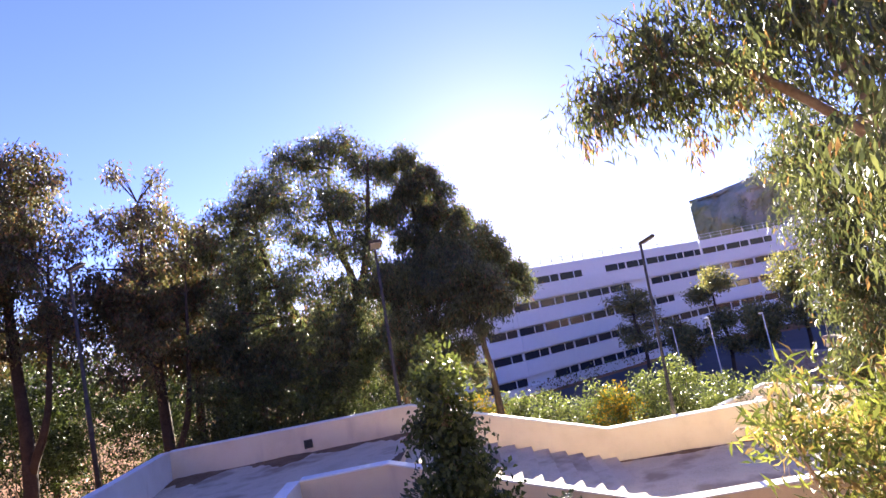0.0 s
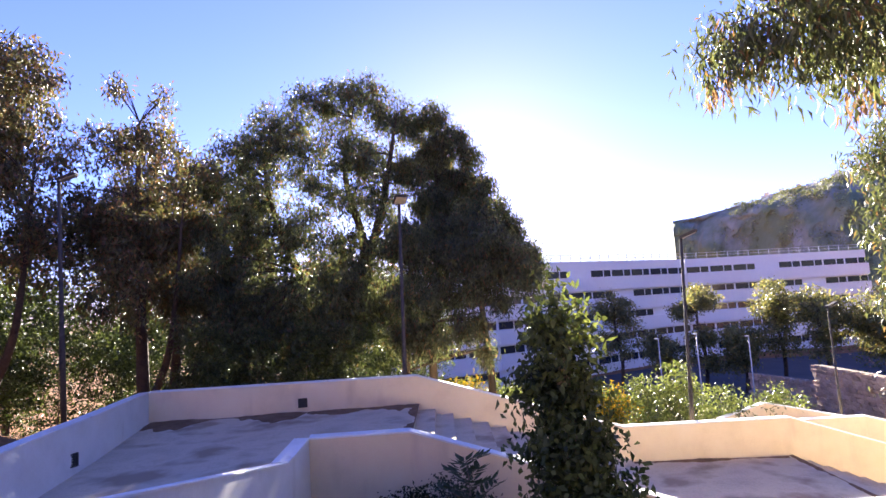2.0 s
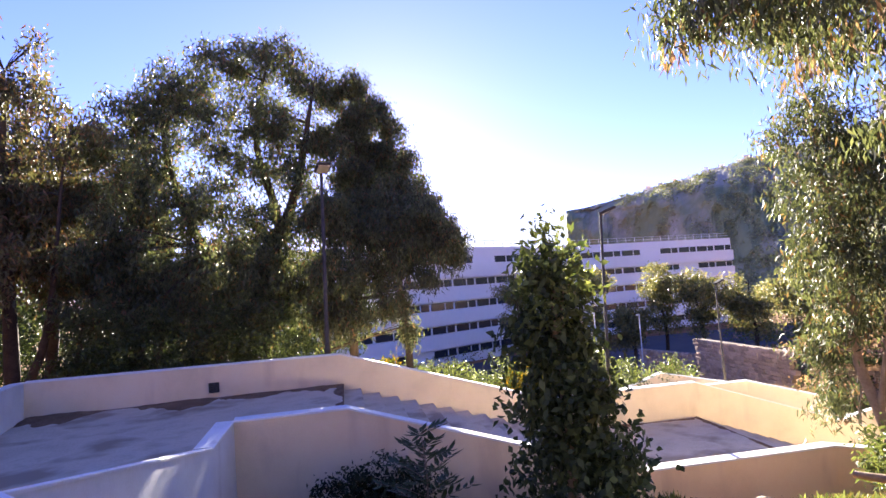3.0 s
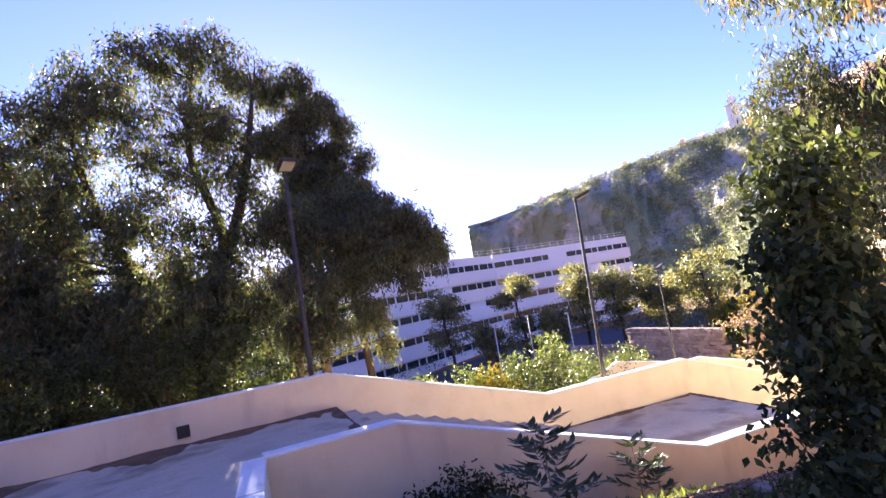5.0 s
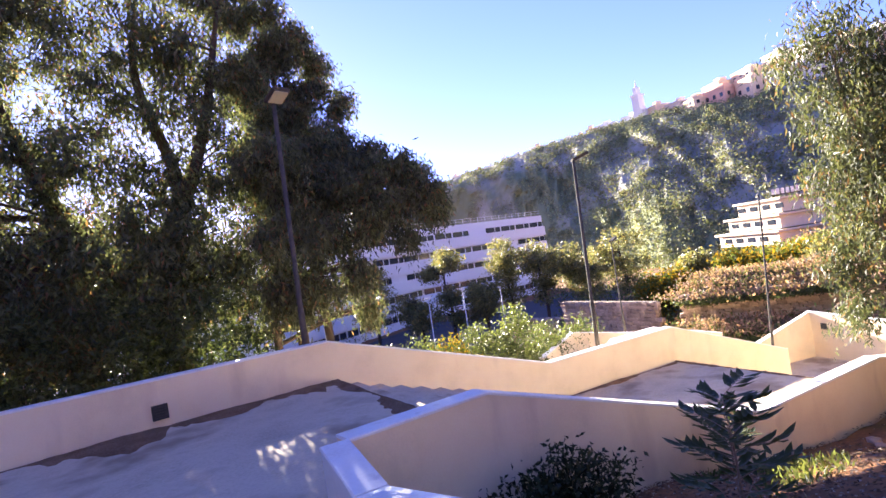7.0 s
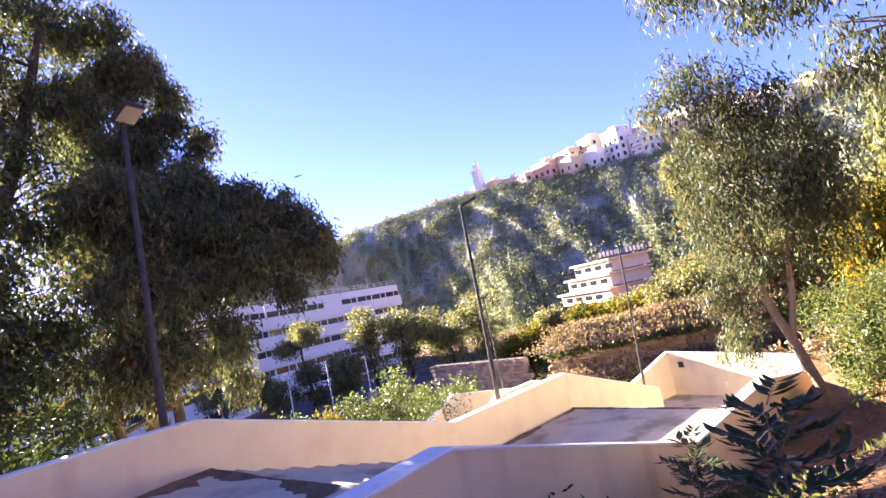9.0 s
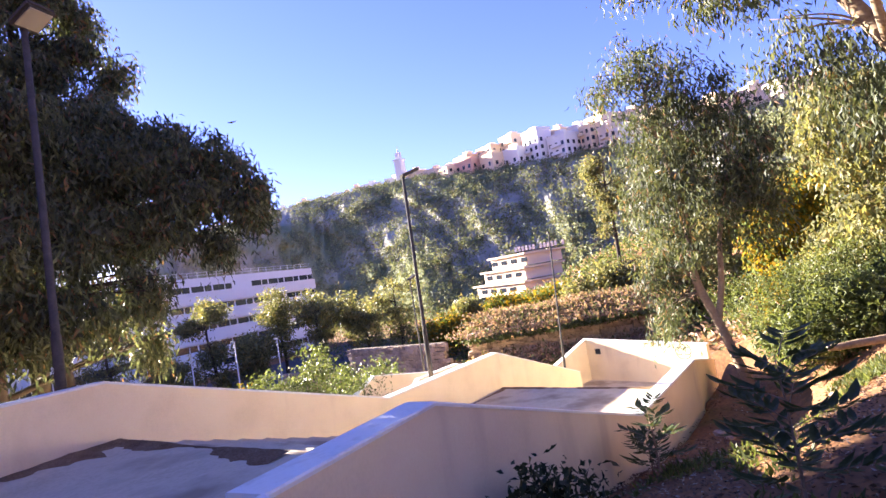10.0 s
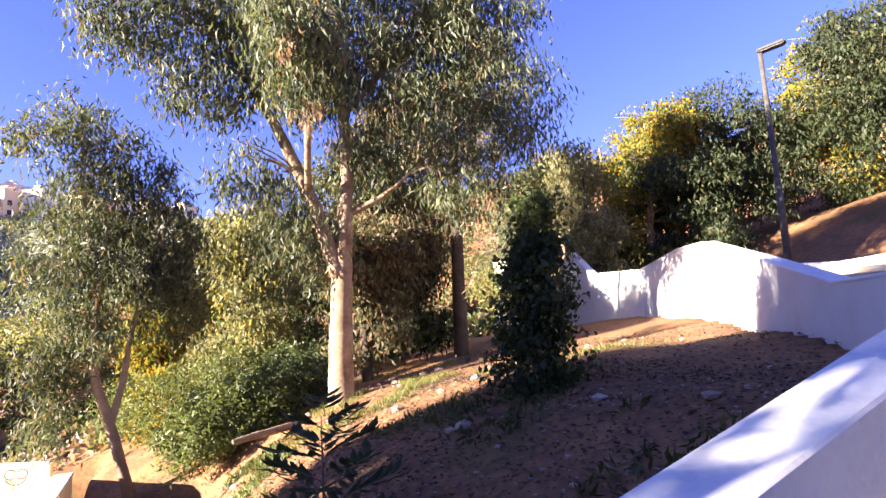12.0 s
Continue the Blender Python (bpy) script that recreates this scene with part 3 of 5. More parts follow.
def town_house(place, w, dpt, h, rot, material, rng):
    """A block of flats: wall, balconies, windows on two faces, flat roof with parapet and stair box."""
    t = thing("apartment_block", place, "pale rendered block of flats on the hilltop", "building", "hilltop town")
    bm = bmesh.new()
    box_bm(bm, (w, dpt, h), (0, 0, h / 2 - 3))
    part("wall", bm, material, t)
    bm = bmesh.new()
    for s in (-1, 1):
        box_bm(bm, (w + 0.3, 0.3, 0.9), (0, s * dpt / 2, h - 3 + 0.45))
        box_bm(bm, (0.3, dpt, 0.9), (s * w / 2, 0, h - 3 + 0.45))
    box_bm(bm, (w * 0.35, dpt * 0.35, 2.4), (rng.uniform(-0.25, 0.25) * w, rng.uniform(-0.2, 0.2) * dpt, h - 3 + 1.2))
    part("roof", bm, material, t)
    floors = max(1, int((h - 3.2) / 2.9))
    for k in range(floors):
        z = 1.5 + 2.9 * k
        n = max(2, int(w / 2.9))
        for i in range(n):
            bm = bmesh.new()
            box_bm(bm, (1.25, 0.12, 1.5), (-w / 2 + (i + 0.5) * w / n, -dpt / 2 - 0.03, z))
            part("window", bm, GLASS_DARK, t)
        n = max(2, int(dpt / 2.9))
        for i in range(n):
            bm = bmesh.new()
            box_bm(bm, (0.12, 1.25, 1.5), (w / 2 + 0.03, -dpt / 2 + (i + 0.5) * dpt / n, z))
            part("window", bm, GLASS_DARK, t)
        if floors > 1 and rng.random() < 0.75:
            bm = bmesh.new()
            a = rng.choice((-0.22, 0.0, 0.22)) * w
            box_bm(bm, (w * 0.5, 1.1, 0.14), (a, -dpt / 2 - 0.56, z - 1.0))
            box_bm(bm, (w * 0.5, 0.1, 0.9), (a, -dpt / 2 - 1.06, z - 0.48))
            part("balcony", bm, material, t)
    t.rotation_euler = (0, 0, rot)
    return t


town_rng = random.Random(5)
# back row along the ridge, then a lower row in front of the tall blocks
for first, last, v, low, high in ((31.0, 92.0, 1.03, 0.0, 0.0), (55.0, 79.0, 0.97, -3.2, -2.0)):
    az = first
    while az < last:
        step = lerp_table([(31, 1.0), (50, 1.7), (60, 2.3), (92, 2.6)], az) * town_rng.uniform(0.75, 1.3)
        x, y, z = hill_point(az, v)
        w = math.hypot(x, y) * radians(step)
        h = lerp_table([(31, 4.6), (48, 5.5), (56, 7.5), (59, 11), (62, 13.5), (72, 14), (92, 12)], az) * town_rng.uniform(0.8, 1.2) + town_rng.uniform(low, high)
        turn = town_rng.uniform(38, 56) if az > 50 else town_rng.uniform(10, 30)
        if not (47.5 < az < 55.0 and v < 1):
            town_house((x, y, z - 1.2), w * 0.92, w * town_rng.uniform(0.7, 1.0), h, -radians(az + turn), TOWN[town_rng.choice((0, 0, 0, 1, 3)) if az < 57 or az > 70 else town_rng.choice((0, 1, 1, 2, 3))], town_rng)
        az += step
x, y, z = hill_point(50.0, 1.02)
minaret = thing("minaret", (x, y, z - 1), "slim white mosque tower on the hilltop", "tower")
bm = bmesh.new()
box_bm(bm, (3.4, 3.4, 11), (0, 0, 5.5))
box_bm(bm, (4.0, 4.0, 0.6), (0, 0, 11.2))
part("shaft", bm, TOWN[0], minaret)
bm = bmesh.new()
box_bm(bm, (2.0, 2.0, 3), (0, 0, 13))
bmesh.ops.create_cone(bm, segments=10, radius1=0.5, radius2=0.05, depth=3, matrix=Matrix.Translation((0, 0, 16)))
part("lantern", bm, TOWN[0], minaret)

villa = thing("terraced_villa", (75.3, 53.0, -5.2), "pale cream terraced house with long balconies", "building")
for k in range(3):
    bm = bmesh.new()
    box_bm(bm, (13 - 2.0 * k, 8, 1.7), (0.6 * k, 0.8 * k, 0.9 + 2.2 * k))
    part("storey", bm, TOWN[3], villa)
    bm = bmesh.new()
    box_bm(bm, (14 - 2.0 * k, 9, 0.3), (0.6 * k, 0.8 * k, 1.95 + 2.2 * k))
    part("balcony", bm, TOWN[3], villa)
    for i in range(4):
        bm = bmesh.new()
        box_bm(bm, (1.5, 0.1, 0.7), (-4.4 + 1.0 * k + i * 2.6, -4.03 + 0.8 * k, 0.95 + 2.2 * k))
        part("window", bm, GLASS_DARK, villa)
villa.rotation_euler = (0, 0, -radians(112))

sign = thing("hillside_sign", (96.0, 58.0, 2.6), "row of white letter panels standing on the hillside", "sign")
bm = bmesh.new()
box_bm(bm, (0.2, 10.5, 0.2), (0, 0, -0.6))
for k in range(6):
    box_bm(bm, (0.15, 0.15, 3.0), (0.1, -5 + 2 * k, -2.0))
part("frame", bm, POST, sign)
for k in range(14):
    if k in (6, 12):
        continue
    bm = bmesh.new()
    box_bm(bm, (0.12, 0.5, 1.0), (-0.16, 4.9 - 0.75 * k, 0), 0, 0.03)
    part("letter_panel", bm, TOWN[0], sign)
sign.rotation_euler = (0, 0, radians(25))

# car park
lot = slab("road", [(75, 88, -10.35), (30, 86, -10.35), (-10, 62, -10.35), (-12, 44, -10.35), (28, 46, -10.35), (48, 56, -9.6)], 0.3, ASPHALT, "grey asphalt car park below the stairs")
bm = bmesh.new()
for i in range(14):
    box_bm(bm, (0.15, 5.0, 0.02), (2 + i * 2.7, 58 + i * 0.9, -10.33), 0.2)
part("parking_lines", bm, POST_PALE, lot, "white painted bay lines")


# ---- trees ----
def tree(name, label, base, trunks, lobes, clumps, per, size, leaf, bark, leaf_material_, seed, category="tree", group="", droop=0.8, hang=0.6, shell=0.5, spread=0.45):
    """trunks: list of (points, radii) in world metres; limbs then run to each lobe from the nearest trunk point."""
    rng = np.random.default_rng(seed)
    rnd = random.Random(seed)
    t = thing(name, base, label, category, group)
    inv = Matrix.Translation(Vector(base)).inverted()
    ends = []
    for i, (pts, radii) in enumerate(trunks):
        line = smooth_line(pts, 6)
        rr = np.interp(np.linspace(0, 1, len(line)), np.linspace(0, 1, len(radii)), radii)
        v, f = tube(line, rr, 12, 0.06, seed + i)
        ob = part_mesh("trunk" if i == 0 else "limb", v, f, bark, t, smooth=True)
        ob.matrix_parent_inverse = inv
        ends += [(p, r) for p, r in zip(line[len(line) // 3:], rr[len(line) // 3:])]
    for lobe in lobes:
        c = Vector(lobe[:3])
        p, r = min(ends, key=lambda e: (e[0] - c).length + max(0, e[0].z - c.z) * 1.5)
        v, f = [], []
        for k in range(5):
            goal = c + Vector((rnd.uniform(-0.75, 0.75) * lobe[3], rnd.uniform(-0.75, 0.75) * lobe[4], rnd.uniform(-0.3, 0.8) * lobe[5]))
            mid = p.lerp(goal, 0.5) + Vector((rnd.uniform(-0.2, 0.2), rnd.uniform(-0.2, 0.2), 0.25)) * lobe[5] * 0.5
            r0 = min(r * 0.6, 0.012 + 0.013 * (goal - p).length)
            v2, f2 = tube(smooth_line([p, mid, goal], 4), np.linspace(r0, 0.008, 9), 5, 0.05, seed + k)
            f += [tuple(i + len(v) for i in q) for q in f2]
            v += v2
        ob = part_mesh("branch", v, f, bark, t, smooth=True)
        ob.matrix_parent_inverse = inv
    pts = crown_points(lobes, clumps, per, size, rng, hang, shell)
    ob = new("crown", leaves_mesh("crown", pts, leaf[0], leaf[1], leaf_material_, rng, droop, spread))
    ob.parent = t
    ob.matrix_parent_inverse = inv
    return t


def lobes_in(rng, centre, size, count, lobe):
    """Lobes spread inside an ellipsoid."""
    out = []
    for _ in range(count):
        while True:
            u = [rng.uniform(-1, 1) for _ in range(3)]
            if sum(q * q for q in u) < 1:
                break
        s = lobe * rng.uniform(0.7, 1.3)
        out.append((centre[0] + u[0] * size[0], centre[1] + u[1] * size[1], centre[2] + u[2] * size[2], s, s, s * 0.8))
    return out


R = random.Random(11)
# big dark tree behind the outer wall
gz = ground_z
tree("eucalyptus_tree", "large dark spreading eucalyptus behind the parapet", (-5.2, 21.5, gz(-5.2, 21.5)),
     [([(-5.2, 21.5, -3.4), (-5.6, 21.2, 0.5), (-5.0, 20.8, 3.2), (-5.6, 20.8, 6.0), (-5.2, 21, 8.8)], [0.28, 0.22, 0.17, 0.1, 0.03]),
      ([(-5.6, 21.2, 0.5), (-7.2, 20.6, 2.2), (-8.2, 20.4, 4.8), (-8.6, 20.4, 7.4)], [0.22, 0.18, 0.1, 0.04]),
      ([(-5.0, 20.8, 2.6), (-4.2, 20.4, 4.8), (-3.6, 20, 7.4)], [0.2, 0.14, 0.05])],
     [(-9.2, 20.4, 7.2, 0.9, 1.2, 0.9), (-8.2, 20.4, 8.1, 0.9, 1.2, 0.8), (-6.9, 20.8, 8.7, 0.9, 1.2, 0.75), (-5.6, 20.8, 9.1, 0.85, 1.2, 0.7), (-4.6, 20.8, 9.0, 0.8, 1.2, 0.75), (-3.7, 20.6, 8.2, 0.7, 1.0, 0.8),
      (-7.6, 20.4, 6.9, 1.1, 1.3, 0.8), (-5.8, 20.6, 7.2, 1.2, 1.4, 0.9), (-4.2, 20.4, 6.6, 1.1, 1.2, 0.9), (-8.9, 20.2, 5.6, 1.0, 1.2, 0.8), (-6.6, 20.4, 5.4, 1.0, 1.2, 0.7), (-4.6, 20.2, 5.0, 1.1, 1.2, 0.8), (-8.2, 20.2, 4.0, 1.2, 1.2, 0.9), (-9.8, 20.0, 4.2, 1.0, 1.1, 0.9), (-7.0, 19.8, 4.0, 0.9, 1.0, 0.7), (-10.0, 19.6, 2.6, 1.1, 1.1, 0.9), (-9.9, 19.4, 0.9, 1.2, 1.0, 0.9), (-9.9, 20.2, 6.2, 0.8, 1.0, 0.7),
      (-5.4, 19.9, 3.4, 1.2, 1.2, 0.8), (-3.4, 19.8, 3.6, 1.1, 1.2, 0.9), (-8.8, 20.0, 2.4, 1.3, 1.2, 0.9), (-6.6, 19.8, 2.0, 1.3, 1.2, 0.9), (-4.4, 19.6, 1.8, 1.2, 1.1, 0.9), (-8.6, 20.0, 0.8, 1.4, 1.2, 0.9), (-5.5, 19.8, 2.3, 0.9, 0.9, 0.7), (-5.6, 20.2, 1.2, 1.0, 0.9, 0.8), (-6.0, 19.6, 0.5, 1.5, 1.2, 0.9), (-3.4, 19.4, 0.4, 1.3, 1.1, 0.9)],
     1180, 76, 0.18, (0.2, 0.048), BARK_DARK, LEAF_EUC, 21, droop=0.9, hang=1.3, shell=0.35, spread=0.6)
tree("eucalyptus_tree", "dark leaning eucalyptus with low hanging sprays", (-2.6, 20.0, gz(-2.6, 20.0)),
     [([(-2.6, 20.0, gz(-2.6, 20.0) - 0.3), (-2.7, 19.9, -0.6), (-2.4, 20.2, 2.0), (-2.2, 20.6, 4.6), (-2.3, 21.0, 7.6)], [0.17, 0.14, 0.12, 0.08, 0.03]),
      ([(-2.55, 20.0, 0.8), (-1.6, 19.0, 2.2), (-0.5, 18.1, 2.9), (0.3, 17.7, 2.7)], [0.1, 0.08, 0.045, 0.015]),
      ([(-3.1, 19.4, gz(-3.1, 19.4) - 0.3), (-3.5, 19.0, -1.0), (-3.2, 18.6, 1.6)], [0.12, 0.1, 0.05])],
     [(-3.0, 21.0, 7.9, 0.55, 0.7, 0.5), (-2.2, 21.0, 8.3, 0.45, 0.7, 0.45), (-1.5, 21.0, 7.4, 0.45, 0.7, 0.45), (-0.9, 21.0, 6.6, 0.4, 0.6, 0.45), (-2.2, 20.8, 6.9, 0.75, 0.9, 0.6), (-3.1, 20.6, 6.2, 0.8, 0.8, 0.6), (-1.5, 20.7, 5.7, 0.6, 0.8, 0.5), (-0.5, 20.7, 5.4, 0.4, 0.6, 0.4), (-2.4, 20.3, 5.0, 0.8, 0.8, 0.6), (-1.0, 20.4, 4.4, 0.6, 0.7, 0.4),
      (-1.9, 19.6, 3.8, 0.9, 0.8, 0.5), (-0.8, 19.2, 3.6, 0.7, 0.8, 0.4), (-0.4, 18.3, 3.1, 0.6, 0.7, 0.35), (0.1, 17.8, 2.7, 0.45, 0.55, 0.28), (0.55, 17.6, 2.25, 0.36, 0.45, 0.28), (0.5, 17.5, 1.8, 0.22, 0.3, 0.3), (0.05, 17.6, 1.9, 0.3, 0.4, 0.4), (-0.5, 17.8, 2.2, 0.5, 0.6, 0.4), (-1.2, 18.2, 2.7, 0.8, 0.7, 0.5), (-2.4, 18.8, 2.8, 0.9, 0.8, 0.6), (-3.2, 18.6, 3.4, 0.8, 0.8, 0.6),
      (-1.2, 17.9, 1.7, 0.55, 0.5, 0.45), (-2.1, 18.2, 1.4, 0.7, 0.6, 0.5), (-3.1, 18.4, 1.6, 0.8, 0.6, 0.6), (-0.4, 17.7, 1.3, 0.25, 0.35, 0.35), (-1.6, 18.0, 0.5, 0.35, 0.4, 0.45), (-2.5, 18.2, 0.2, 0.5, 0.4, 0.5), (-3.3, 18.4, 0.2, 0.6, 0.5, 0.6), (-1.1, 19.4, 0.4, 0.3, 0.4, 0.5), (-0.9, 19.6, -0.6, 0.3, 0.4, 0.4)],
     1150, 74, 0.13, (0.17, 0.04), BARK_DARK, LEAF_EUC, 22, droop=1.0, hang=1.5, shell=0.3, spread=0.55)
# Third tree added behind the other crowns to cast the garden's shade.
tree("eucalyptus_tree", "dark eucalyptus added behind the leaning one to shade the garden", (-0.6, 25.4, gz(-0.6, 25.4)),
     [([(-0.6, 25.4, gz(-0.6, 25.4) - 0.3), (-0.5, 25.3, -2.0), (-0.7, 25.2, 1.0), (-0.4, 25.1, 3.4), (-0.2, 25.0, 5.4)], [0.2, 0.16, 0.12, 0.07, 0.02])],
     [(1.5, 25.0, 3.3, 0.5, 0.7, 0.55), (1.6, 25.0, 2.5, 0.5, 0.7, 0.5), (0.8, 25.0, 4.3, 0.6, 0.8, 0.6), (0.0, 25.0, 5.2, 0.7, 0.9, 0.6), (0.4, 25.0, 3.3, 0.8, 0.9, 0.7), (-0.9, 25.0, 4.3, 0.9, 0.9, 0.8), (-0.6, 25.0, 2.7, 0.9, 0.9, 0.7), (-2.0, 25.0, 3.6, 1.0, 0.9, 0.8), (-0.9, 25.0, 6.2, 0.7, 0.9, 0.6), (-2.0, 25.0, 5.3, 0.9, 0.9, 0.7), (-2.1, 25.0, 7.0, 0.8, 0.9, 0.7)],
     680, 62, 0.17, (0.19, 0.05), BARK_DARK, LEAF_EUC, 24, droop=1.0, hang=1.4, shell=0.2, spread=0.55)
# grove at the left
for i, (x, y, top, wide) in enumerate([(-12.6, 19.5, 8.5, 2.0), (-15.8, 17.0, 10.6, 2.4), (-10.6, 22.5, 6.6, 1.9), (-17.5, 13.0, 10.4, 2.6), (-13.8, 24.0, 9.0, 2.4), (-20.5, 19.0, 11.0, 3.2), (-16.5, 10.0, 8.0, 2.4), (-8.0, 26.5, 4.2, 2.2), (-22.0, 12.0, 9.0, 3.0)]):
    z = gz(x, y)
    lob = lobes_in(R, (x, y, top - 2.8), (wide, wide, 2.6), 13, 0.95) + lobes_in(R, (x, y - 0.4, top * 0.35), (wide * 0.9, wide * 0.9, 2.4), 10, 1.0)
    if i in (0, 3):
        lob += [(x - 0.8, y, top + 1.2, 0.55, 0.55, 0.4), (x + 0.9, y, top + 0.6, 0.6, 0.6, 0.4), (x + 0.3, y + 0.2, top - 0.4, 0.7, 0.7, 0.5)]
    tree("eucalyptus_tree", "tall eucalyptus with brownish hanging leaves in the grove", (x, y, z),
         [([(x, y, z - 0.3), (x + R.uniform(-0.4, 0.4), y, z + 2.2), (x + R.uniform(-0.6, 0.6), y, top * 0.55), (x, y, top - 0.3)], [0.24, 0.2, 0.13, 0.03]),
          ([(x + 0.1, y, z + 1.2), (x + 1.1, y - 0.2, z + 3.4), (x + 1.7, y - 0.3, top * 0.6)], [0.15, 0.1, 0.03])],
         lob, 470, 62, 0.19, (0.21, 0.06), BARK_DARK, LEAF_OLD, 40 + i, group="grove by the landing", droop=0.9, hang=1.4, shell=0.35, spread=0.6)

# slender tree past the inner wall
tree("young_eucalyptus", "slender eucalyptus with drooping pale green leaves", (7.26, 10.45, gz(7.26, 10.45)),
     [([(7.26, 10.45, gz(7.26, 10.45) - 0.2), (7.15, 10.9, -2.2), (7.1, 11.2, -1.1), (7.15, 11.2, 0.6), (7.1, 11.5, 2.4), (7.1, 11.6, 4.2)], [0.11, 0.1, 0.085, 0.065, 0.04, 0.012]),
      ([(7.15, 10.9, -2.2), (7.2, 10.7, -1.3), (7.25, 10.55, -0.2), (7.3, 10.1, 1.4)], [0.075, 0.065, 0.05, 0.02])],
     [(7.1, 11.7, 4.0, 0.6, 0.6, 0.75), (7.0, 12.4, 3.6, 0.4, 0.45, 0.5), (7.2, 10.8, 3.3, 0.8, 0.9, 0.7), (7.2, 11.6, 2.2, 0.9, 0.95, 0.8), (7.3, 10.1, 2.3, 0.8, 0.8, 0.8), (7.3, 9.6, 1.2, 0.7, 0.75, 0.8),
      (7.2, 11.6, 0.9, 0.8, 0.9, 0.8), (7.2, 10.5, 0.9, 0.9, 0.9, 0.8), (7.2, 11.4, -0.3, 0.7, 0.7, 0.6), (7.3, 9.8, 0.1, 0.6, 0.6, 0.6), (7.2, 12.0, -1.0, 0.5, 0.6, 0.6), (7.1, 12.0, -1.9, 0.4, 0.5, 0.5)],
     380, 62, 0.17, (0.18, 0.034), TWIG, LEAF_EUC, 61, droop=0.9, hang=1.2, shell=0.3, spread=0.5)

# big pale-trunked eucalyptus in the garden
tree("pale_eucalyptus", "tall eucalyptus with smooth pale forked trunk", (5.53, 6.68, gz(5.53, 6.68)),
     [([(5.5, 6.65, -2.5), (5.53, 6.68, -1.6), (5.52, 6.66, -0.4), (5.5, 6.62, 0.75), (5.48, 6.55, 1.6), (5.46, 6.5, 3.3), (5.5, 6.6, 5.6), (5.5, 6.5, 8.0)], [0.36, 0.27, 0.24, 0.22, 0.16, 0.13, 0.09, 0.03]),
      ([(5.5, 6.66, 0.6), (5.58, 6.95, 1.4), (5.65, 7.24, 2.3), (5.8, 7.95, 3.9), (5.9, 8.3, 4.5), (5.9, 9.2, 6.2)], [0.2, 0.17, 0.145, 0.11, 0.085, 0.03]),
      ([(5.47, 6.5, 1.95), (5.3, 6.1, 2.15), (5.1, 5.7, 2.4), (4.6, 5.2, 2.9)], [0.085, 0.075, 0.055, 0.02]),
      ([(5.5, 6.55, 4.2), (5.0, 5.4, 5.6), (4.4, 4.2, 6.8)], [0.09, 0.06, 0.02]),
      ([(5.65, 7.3, 2.4), (4.4, 7.6, 3.9), (3.0, 8.0, 5.0)], [0.08, 0.06, 0.02])],
     [(5.9, 10.6, 6.0, 1.1, 1.2, 0.8), (5.8, 9.0, 6.8, 1.4, 1.4, 1.1), (5.4, 7.2, 7.4, 1.6, 1.6, 1.3), (4.6, 5.2, 7.2, 1.5, 1.5, 1.3), (5.9, 9.2, 4.9, 1.0, 1.1, 0.8), (5.7, 7.6, 5.2, 1.0, 1.1, 0.9), (5.2, 6.0, 5.6, 1.2, 1.2, 1.1),
      (4.0, 3.8, 6.2, 1.3, 1.3, 1.5), (3.6, 3.2, 4.4, 0.9, 0.9, 1.2), (4.4, 4.6, 4.6, 1.1, 1.1, 1.1), (4.2, 4.2, 2.8, 0.9, 0.9, 0.9), (3.0, 8.0, 4.8, 0.9, 0.9, 0.7), (2.4, 8.3, 4.5, 0.6, 0.6, 0.45), (3.6, 7.9, 4.2, 0.8, 0.8, 0.5), (5.9, 8.3, 3.0, 0.8, 0.9, 0.7),
      (6.2, 7.4, 1.6, 0.9, 0.9, 1.0), (5.4, 5.8, 3.6, 0.8, 0.8, 0.7)],
     950, 68, 0.23, (0.2, 0.038), BARK_PALE, LEAF_EUC, 71, droop=1.0, hang=1.0, shell=0.3, spread=0.4)


tree("dark_eucalyptus", "tall dark-trunked eucalyptus with long hanging foliage", (8.9, 1.9, gz(8.9, 1.9)),
     [([(8.9, 1.9, gz(8.9, 1.9) - 0.3), (8.88, 1.9, 1.5), (8.95, 1.85, 4.5), (8.85, 1.9, 7.5), (8.9, 1.9, 10.0)], [0.24, 0.19, 0.16, 0.1, 0.03]),
      ([(8.9, 1.88, 3.8), (9.6, 2.9, 5.4), (10.0, 3.9, 6.6)], [0.1, 0.07, 0.02])],
     [(8.9 - 0.515 * q, 1.9 - 0.857 * q, z, r, r, r * 0.95) for q, z, r in ((-3.0, 5.4, 0.8), (-2.0, 6.4, 0.9), (-0.9, 7.0, 0.9), (0.4, 7.4, 0.8), (0.9, 6.2, 0.55), (1.2, 5.2, 0.4), (1.1, 8.4, 0.7), (-1.8, 8.4, 0.9), (0, 9.4, 1.0), (-1.0, 5.2, 0.8), (0.3, 5.0, 0.6),
                                                                             (-2.4, 4.2, 0.8), (-1.2, 3.6, 0.7), (0.2, 3.4, 0.5), (-3.4, 3.2, 0.7), (-2.4, 2.4, 0.7), (-0.6, 2.2, 0.6), (-3.2, 1.4, 0.7), (-1.8, 0.9, 0.7))],
     640, 84, 0.17, (0.19, 0.04), BARK_DARK, LEAF_OLD, 73, droop=1.0, hang=1.7, shell=0.3, spread=0.4)


